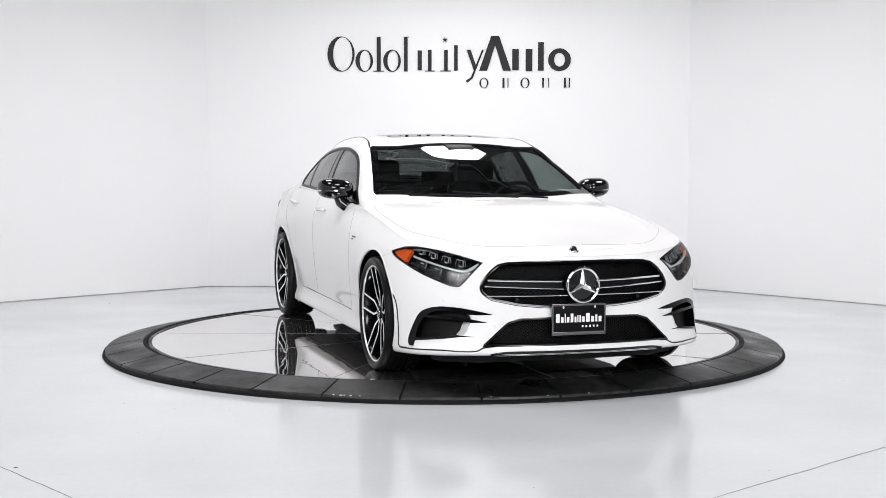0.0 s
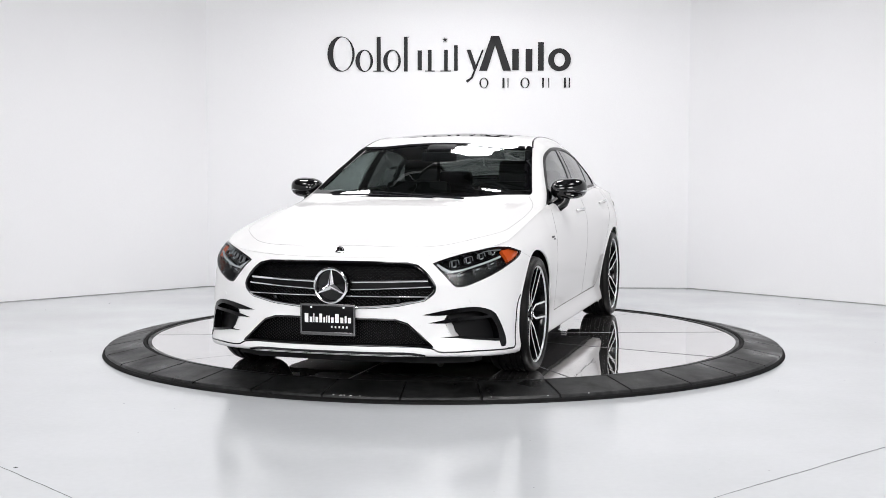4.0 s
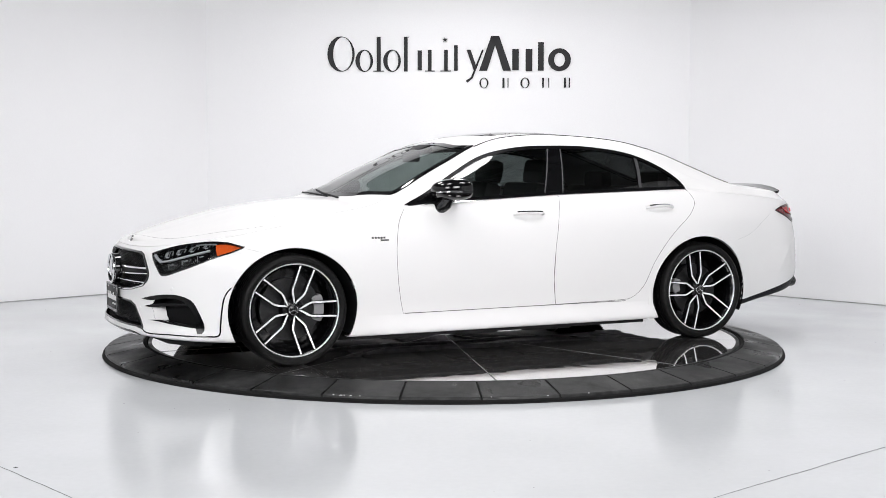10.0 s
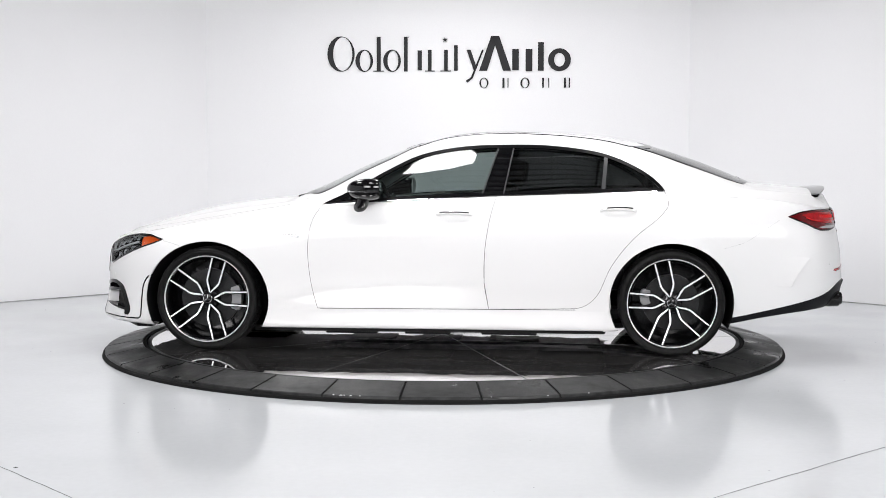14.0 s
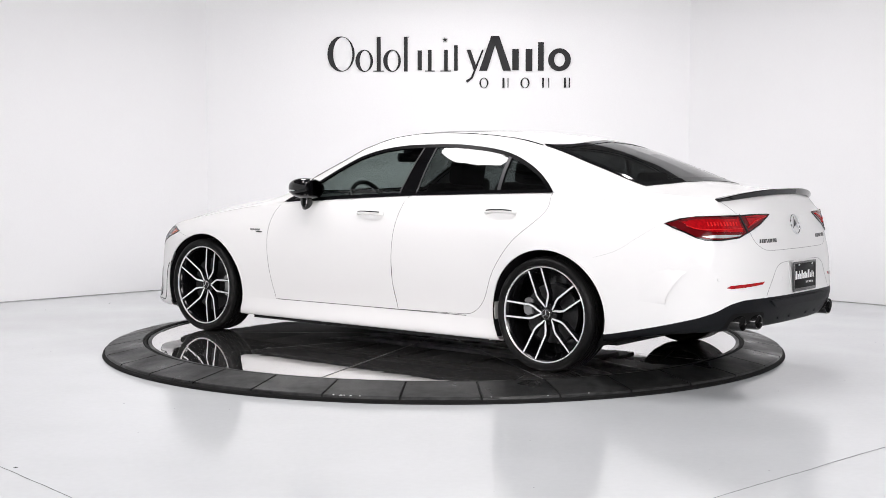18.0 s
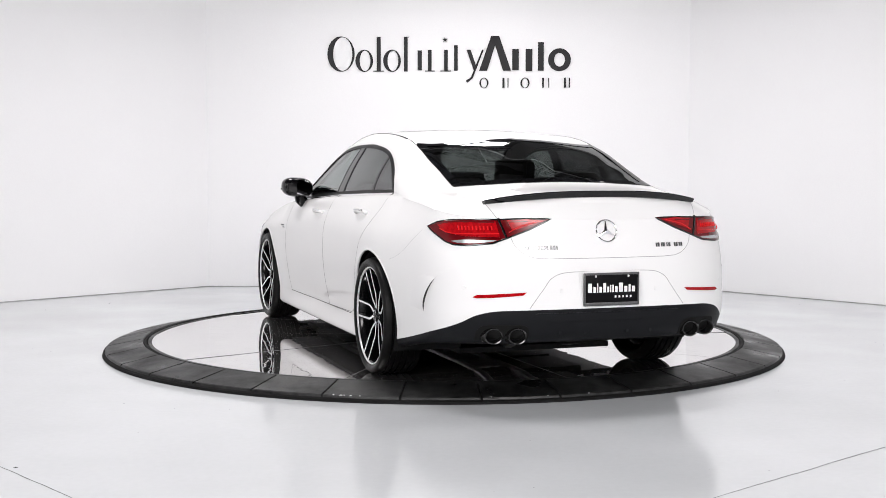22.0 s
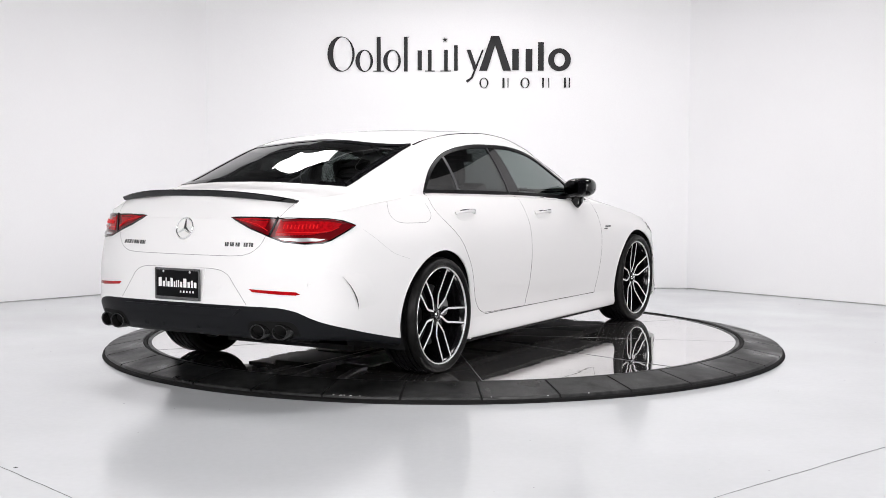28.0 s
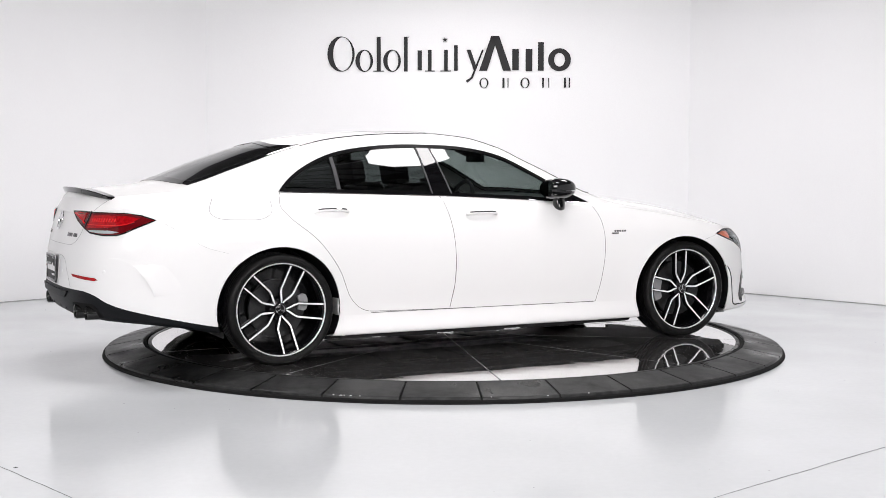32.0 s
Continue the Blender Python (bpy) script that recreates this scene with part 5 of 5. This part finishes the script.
def build_cabin(car):
    under = bmesh.new()
    out = [(2.10, .0), (2.06, .50), (1.95, .68), (1.85, .70), (1.83, .48), (1.02, .48), (1.0, .81), (-1.08, .81), (-1.10, .48), (-1.70, .46)]
    prism(out + [(a, -b) for a, b in out[::-1]], .03, under, to=lambda u, v, w: (u, v, .128 + w))
    part("underbody", under, M_UNDER, car, "dark underbody tray")
    part("rear_tray", box(.42, 1.1, .03, (-2.12, 0, .300), .012), M_UNDER, car)
    part("under_tray", box(2.3, 1.16, .045, (.05, 0, .118), .015), M_UNDER, car, "dark engine and gearbox tray")
    part("under_tray", box(.75, 1.0, .05, (1.45, 0, .135), .02), M_UNDER, car, "dark engine and gearbox tray")
    part("exhaust_box", box(.30, .9, .13, (-2.20, 0, .34), .05), M_STEEL, car, "dull steel silencer")
    for sd in (1, -1):
        part("exhaust_pipe", tube([(-2.15, sd * .30, .26), (-1.75, sd * .18, .18), (-1.2, sd * .12, .105), (.6, sd * .10, .085), (1.0, sd * .22, .13)], .026, 10), M_STEEL, car, "dull steel exhaust pipe")
        for x in (-1.62, 1.32):
            part("suspension_arm", tube([(x, sd * .30, .24), (x + .10, sd * .70, .21)], .026, 8), M_STEEL, car)
            part("suspension_arm", tube([(x + .22, sd * .28, .25), (x + .10, sd * .70, .22)], .020, 8), M_STEEL, car)
        for x, w in ((.55, .34), (.05, .30), (-.48, .36)):
            part("floor_cover", box(w, .36, .02, (x, sd * .38, .092), .008), M_UNDER, car)
        for x in (.98, -.98):
            part("jack_pad", box(.06, .05, .06, (x, sd * .69, .17), .008), M_BLACK, car)
    part("heat_shield", box(1.7, .24, .015, (-.15, 0, .094), .006), M_STEEL, car, "dull aluminium heat shield")
    for y in (.36, -.36):
        seat = part("front_seat", seat_shape(.50, bmesh.new(), (-.10, y, .45)), M_SEAT, car, "black leather front seat")
        part("headrest", box(.11, .27, .17, (-.52, y, 1.135), .045, turn=pose(0, 0, 0, 0, -10, 0)), M_SEAT, seat)
        part("headrest", box(.10, .27, .13, (-1.46, y, 1.075), .04), M_SEAT, car)
    part("rear_bench", seat_shape(1.24, bmesh.new(), (-1.02, 0, .46), .58, -20), M_SEAT, car, "black leather rear bench")
    part("parcel_shelf", box(.42, 1.16, .03, (-1.70, 0, .99), .01), M_SEAT, car)
    dash = prism([(.98, .93), (.60, .985), (.42, .96), (.36, .90), (.40, .70), (.98, .66)], 1.36, to=lambda u, v, w: (u, w - .68, v))
    part("dashboard", dash, M_SEAT, car, "dark dashboard")
    part("cabin_floor", box(2.6, 1.45, .03, (-.45, 0, .26)), M_SEAT, car)
    ring = [(.33 + .06 * math.sin(t), .36 + .175 * math.cos(t), .90 + .165 * math.sin(t)) for t in np.linspace(0, 2 * math.pi, 33)[:-1]]
    wheel = part("steering_wheel", tube(ring, .015, 8, closed=True), M_SEAT, car, "black steering wheel")
    part("airbag_pad", box(.05, .20, .12, (.35, .36, .89), .02), M_SEAT, wheel)
    part("rear_view_mirror", box(.03, .24, .065, (.27, 0, 1.235), .015), M_BLACK, car)
    part("camera_pod", box(.10, .20, .05, (.20, 0, 1.285), .02, turn=pose(0, 0, 0, 0, 22, 0)), M_BLACK, car)
    for sd in (1, -1):
        part("door_lining", box(1.66, .04, .62, (-.18, sd * .77, .64), .015), M_SEAT, car)
        part("wiper", tube([onto("top", x, y)[0] + Vector((0, 0, .006)) for x, y in ((.935, sd * .10 + .25), (.905, sd * .12 - .12), (.86, sd * .14 - .40))], .006, 6), M_BLACK, car)
    part("headlining", patch([(.0, .55), (.0, -.55), (-1.10, -.52), (-1.10, .52)], "top", off=-.03, thick=.0, step=.1), M_SEAT, car)


# ---- softboxes on their ring above the table ----
def octagon(r, z, n=8):
    return [Vector((r * math.cos(2 * math.pi * (i + .5) / n), r * math.sin(2 * math.pi * (i + .5) / n), z)) for i in range(n)]


def build_softbox():
    sb = tagged(new("softbox"), "glowing white octagonal softbox hung from the roof", "studio light", "softboxes above the turntable")
    bm = bmesh.new()
    rings = [[bm.verts.new(v) for v in octagon(r, z)] for r, z in ((SOFTBOX_R, -.03), (SOFTBOX_R + .012, 0), (SOFTBOX_R, .02), (.16, .34), (.10, .38))]
    for p, q in zip(rings, rings[1:]):
        for i in range(8):
            bm.faces.new((p[i], p[(i + 1) % 8], q[(i + 1) % 8], q[i]))
    bm.faces.new(rings[-1])
    part("fabric_shell", bm, M_CLOTH, sb, "black fabric shell", smooth=False)
    bm = bmesh.new()
    bm.faces.new([bm.verts.new(v) for v in octagon(SOFTBOX_R - .015, 0)][::-1])
    face = part("diffuser", bm, M_GLOW, sb, "glowing white diffuser", smooth=False)
    part("lamp_head", box(.16, .16, .22, (0, 0, .47), .02), M_BLACK, sb)
    part("drop_rod", tube([(0, 0, .56), (0, 0, (CEIL - SOFTBOX_Z) / math.cos(radians(SOFTBOX_TILT)))], .014, 8), M_RAIL, sb)
    return sb


BOXES = ((0.32, 2.64), (-1.6, 1.82), (-2.08, -.88), (-.52, -2.12), (1.46, -1.52), (2.3, 1.0))
first_box = build_softbox()
for i, (bx, by) in enumerate(BOXES):
    m = pose(bx, by, SOFTBOX_Z, 0, 0, math.degrees(math.atan2(by, bx))) @ pose(0, 0, 0, 0, SOFTBOX_TILT, 0)
    if i == 0:
        first_box.matrix_basis = m
    else:
        copy_thing(first_box, m)


def build_front_fill(x, y, turn):
    """A wide rectangular fill panel, added unseen; hangs from the roof and leans to the car."""
    ob = tagged(new("fill_panel"), "unseen wide white fill panel added behind the camera", "studio light", "front studio lights")
    w, h, lean = 2.3, 1.5, pose(0, 0, 0, 0, 10, 0)
    corners = ((-1, -1), (1, -1), (1, 1), (-1, 1))
    bm = bmesh.new()
    front = [bm.verts.new((0.02, sy * w, sz * h)) for sy, sz in corners]
    back = [bm.verts.new((-0.42, sy * .2, sz * .15)) for sy, sz in corners]
    bm.faces.new(back[::-1])
    for i in range(4):
        j = (i + 1) % 4
        bm.faces.new((front[i], front[j], back[j], back[i]))
    part("fabric_shell", bm, M_CLOTH, ob, "black fabric shell", smooth=False, m=lean)
    bm = bmesh.new()
    bm.faces.new([bm.verts.new((0, sy * (w - .02), sz * (h - .02))) for sy, sz in corners])
    part("diffuser", bm, M_GLOW_FILL, ob, "glowing white diffuser", smooth=False, m=lean)
    part("lamp_head", box(.24, .16, .18, (-.50, 0, 0), .02), M_BLACK, ob, m=lean)
    for sy in (-.35, .35):
        part("drop_rod", tube([(-.42, sy * .1, .2), (-.45, sy, CEIL - 3.4)], .014, 8), M_RAIL, ob)
    ob.matrix_basis = pose(x, y, 3.4, 0, 0, turn)
    return ob


front_fill = build_front_fill(3.1, -9.3, 120)
copy_thing(front_fill, pose(-3.1, -9.3, 3.4, 0, 0, 60))

RAIL_R = 2.35 + .74 * math.sin(radians(SOFTBOX_TILT))
RAIL_Z = SOFTBOX_Z + .80 * math.cos(radians(SOFTBOX_TILT))
rail = tagged(new("lighting_rail"), "round steel lighting rail hung from the roof", "lighting rail")
part("rail_ring", tube([(RAIL_R * math.cos(a), RAIL_R * math.sin(a), RAIL_Z) for a in np.linspace(0, 2 * math.pi, 97)[:-1]], .024, 8, closed=True), M_RAIL, rail)
for i in range(6):
    a = radians(50 + 60 * i)
    x, y = RAIL_R * math.cos(a), RAIL_R * math.sin(a)
    part("hanger", tube([(x, y, RAIL_Z), (x, y, CEIL)], .008, 6), M_RAIL, rail)


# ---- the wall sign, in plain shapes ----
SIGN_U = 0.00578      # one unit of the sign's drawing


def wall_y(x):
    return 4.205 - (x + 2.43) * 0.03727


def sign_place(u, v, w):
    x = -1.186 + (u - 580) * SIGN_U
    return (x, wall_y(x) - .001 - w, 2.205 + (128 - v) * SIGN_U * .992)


def ellipse(cx, cy, rx, ry, n=40):
    return [(cx + rx * math.cos(2 * math.pi * i / n), cy + ry * math.sin(2 * math.pi * i / n)) for i in range(n)]


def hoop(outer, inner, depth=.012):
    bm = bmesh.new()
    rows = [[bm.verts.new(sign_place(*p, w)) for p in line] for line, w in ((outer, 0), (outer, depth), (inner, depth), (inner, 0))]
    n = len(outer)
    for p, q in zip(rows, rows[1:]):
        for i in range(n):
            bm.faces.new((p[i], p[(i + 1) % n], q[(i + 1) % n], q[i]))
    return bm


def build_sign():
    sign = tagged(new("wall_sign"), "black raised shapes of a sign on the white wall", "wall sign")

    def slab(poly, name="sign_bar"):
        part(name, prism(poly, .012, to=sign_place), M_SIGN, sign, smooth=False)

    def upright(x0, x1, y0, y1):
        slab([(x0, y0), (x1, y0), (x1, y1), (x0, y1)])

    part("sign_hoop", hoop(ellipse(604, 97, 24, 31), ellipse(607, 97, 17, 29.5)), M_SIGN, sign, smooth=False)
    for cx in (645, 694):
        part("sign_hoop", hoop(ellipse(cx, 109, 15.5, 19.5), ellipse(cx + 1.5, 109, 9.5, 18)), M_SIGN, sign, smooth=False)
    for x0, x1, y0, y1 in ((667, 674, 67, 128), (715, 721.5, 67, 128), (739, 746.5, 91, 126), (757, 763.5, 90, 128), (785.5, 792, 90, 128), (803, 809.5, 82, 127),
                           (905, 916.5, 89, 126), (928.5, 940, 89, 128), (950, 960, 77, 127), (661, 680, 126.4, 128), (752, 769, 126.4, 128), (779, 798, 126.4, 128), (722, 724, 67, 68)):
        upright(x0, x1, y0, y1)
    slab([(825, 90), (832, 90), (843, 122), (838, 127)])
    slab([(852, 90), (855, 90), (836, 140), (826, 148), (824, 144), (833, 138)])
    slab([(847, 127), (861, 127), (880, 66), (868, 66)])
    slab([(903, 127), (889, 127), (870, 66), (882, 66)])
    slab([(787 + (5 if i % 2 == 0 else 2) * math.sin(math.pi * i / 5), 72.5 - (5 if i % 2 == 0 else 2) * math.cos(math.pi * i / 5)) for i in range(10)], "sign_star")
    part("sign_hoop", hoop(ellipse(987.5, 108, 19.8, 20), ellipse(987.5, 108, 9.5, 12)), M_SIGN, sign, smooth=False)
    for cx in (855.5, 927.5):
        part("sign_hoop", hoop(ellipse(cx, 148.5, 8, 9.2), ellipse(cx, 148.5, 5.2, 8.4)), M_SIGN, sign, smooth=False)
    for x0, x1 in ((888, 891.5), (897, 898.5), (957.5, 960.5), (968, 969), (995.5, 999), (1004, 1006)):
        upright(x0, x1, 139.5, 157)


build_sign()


# ---- marks on the floor ----
def joint(a, b, name):
    bm = bmesh.new()
    n = 60
    a, b = Vector((*a, 0)), Vector((*b, 0))
    s = (b - a).normalized().cross(Vector((0, 0, 1)))
    rows = []
    for i in range(n + 1):
        p = a.lerp(b, i / n) + s * .006 * (noise.noise(Vector((i * .35, a.x * 3, 0))))
        w = .0016 + .0012 * abs(noise.noise(Vector((i * .9, 4.2, a.y))))
        rows.append([bm.verts.new(p + s * k + Vector((0, 0, z))) for k, z in ((-w, .0006), (0, .0012), (w, .0006))])
    for p, q in zip(rows, rows[1:]):
        bm.faces.new((p[0], p[1], q[1], q[0])), bm.faces.new((p[1], p[2], q[2], q[1]))
    ob = new(name, bm_mesh(name, bm, M_CRACK))
    return tagged(ob, "thin dark crack in the epoxy floor", "", "", "structure")


joint((-2.75, -2.63), (-0.85, -4.71), "floor_crack")
joint((3.45, -1.90), (0.55, -4.54), "floor_crack")


def build_specks():
    rng = random.Random(7)
    spots = [(-1.742, -3.671, .012), (-3.434, 2.03, .010), (-3.02, 2.55, .009), (3.05, -.35, .011), (3.9, 2.1, .009), (2.47, 3.95, .016), (2.40, 3.97, .010)]
    spots += [(rng.uniform(-4, 4), rng.uniform(-4.2, 3.8), rng.uniform(.002, .005)) for _ in range(90)]
    spots += [(2.95 + .02 * i + rng.uniform(-.03, .03), .42 - .10 * i + rng.uniform(-.03, .03), .004) for i in range(9)]
    bm = bmesh.new()
    for x, y, r in spots:
        if math.hypot(x, y) < 2.33:
            continue
        k = rng.randint(5, 7)
        turn = rng.uniform(0, 6.28)
        lo = [bm.verts.new((x + r * rng.uniform(.5, 1.3) * math.cos(turn + 6.2832 * i / k), y + r * rng.uniform(.4, 1.0) * math.sin(turn + 6.2832 * i / k), .0003)) for i in range(k)]
        top = bm.verts.new((x, y, r * .35))
        for i in range(k):
            bm.faces.new((lo[i], lo[(i + 1) % k], top))
    ob = new("floor_specks", bm_mesh("floor_specks", bm, M_CRACK))
    tagged(ob, "dark specks and chips scattered on the floor", "debris", "", "stuff")
    bm = bmesh.new()
    for a, r in ((-14.6, .007), (-13.6, .010), (-13.1, .005), (-12.2, .008), (-11.0, .005), (6.2, .004), (13.8, .006), (19.6, .005)):
        a = radians(a)
        x, y = 2.286 * math.sin(a), -2.286 * math.cos(a)
        k = 6
        lo = [bm.verts.new((x + r * rng.uniform(.6, 1.3) * math.cos(6.2832 * i / k), y + .5 * r * math.sin(6.2832 * i / k), .0345)) for i in range(k)]
        top = bm.verts.new((x, y, .0385))
        for i in range(k):
            bm.faces.new((lo[i], lo[(i + 1) % k], top))
    ob = new("paint_chips", bm_mesh("paint_chips", bm, M_WHITE))
    tagged(ob, "pale paint chips along the ramp's outer edge", "debris", "", "stuff")


build_specks()


# ---- the car as a whole ----
car = tagged(new("car"), "white four-door coupe with black wheels and tinted windows", "car")
panels = build_body(car)
build_glass(car, panels)
build_gaps(car)
build_front(car)
build_headlights(car)
build_rear(car)
build_side_details(car, panels)
build_wheel(car, (AXLE_F, .805, HUB_Z), 0, 1, True)
build_wheel(car, (AXLE_R, .810, HUB_Z), 32, 1, False)
build_wheel(car, (AXLE_F, -.805, HUB_Z), 25, -1, True)
build_wheel(car, (AXLE_R, -.810, HUB_Z), -5, -1, False)
build_cabin(car)

# ---- what moves ----
AXIS_OFF = 0.0469      # the car's middle line stands this far to its left of the turning axis
# the table's drive runs a little unevenly: degrees by which it leads or lags at each time
DRIVE = curve((0, -.25), (1, -.33), (1.5, -.26), (2, -.36), (2.5, -.71), (3, -.99), (3.5, -1.19), (5.5, -.48), (6, -.05), (6.5, .19), (7.5, .24), (8, .18), (8.5, -.03), (9.5, -.37),
              (10, -.56), (11, -.78), (11.5, -.69), (12, -.45), (12.5, -.08), (13, .38), (13.5, .79), (14, 1.07), (14.5, 1.26), (15.4, 1.2), (16.5, .75), (17.5, .43), (18.5, .11), (19, .04), (19.5, .10),
              (20, .33), (20.5, .61), (21, .85), (21.7, .93), (22.5, .78), (23.5, .74), (24, .66), (24.5, .28), (25, -.16), (25.5, -.6), (26.5, -.85), (27.5, -.52), (28, -.25), (29, -.06), (30, -.13), (30.5, -.30), (31, -.61), (31.5, -.75), (32, -.67))


def heading(t):
    """Degrees by which the table stands turned at t seconds."""
    return -72.301 - 8.1421 * t + DRIVE(t)


def motions():
    car_rows, disc_rows = [], []
    for i in range(65):
        turn = heading(i / 2)
        a = radians(turn)
        disc_rows.append((i / 2, pose(0, 0, DISC_Z, 0, 0, turn)))
        car_rows.append((i / 2, pose(-AXIS_OFF * math.sin(a), AXIS_OFF * math.cos(a), CAR_Z, 0, 0, turn)))
    walk(car, car_rows)
    walk(disc, disc_rows)


motions()
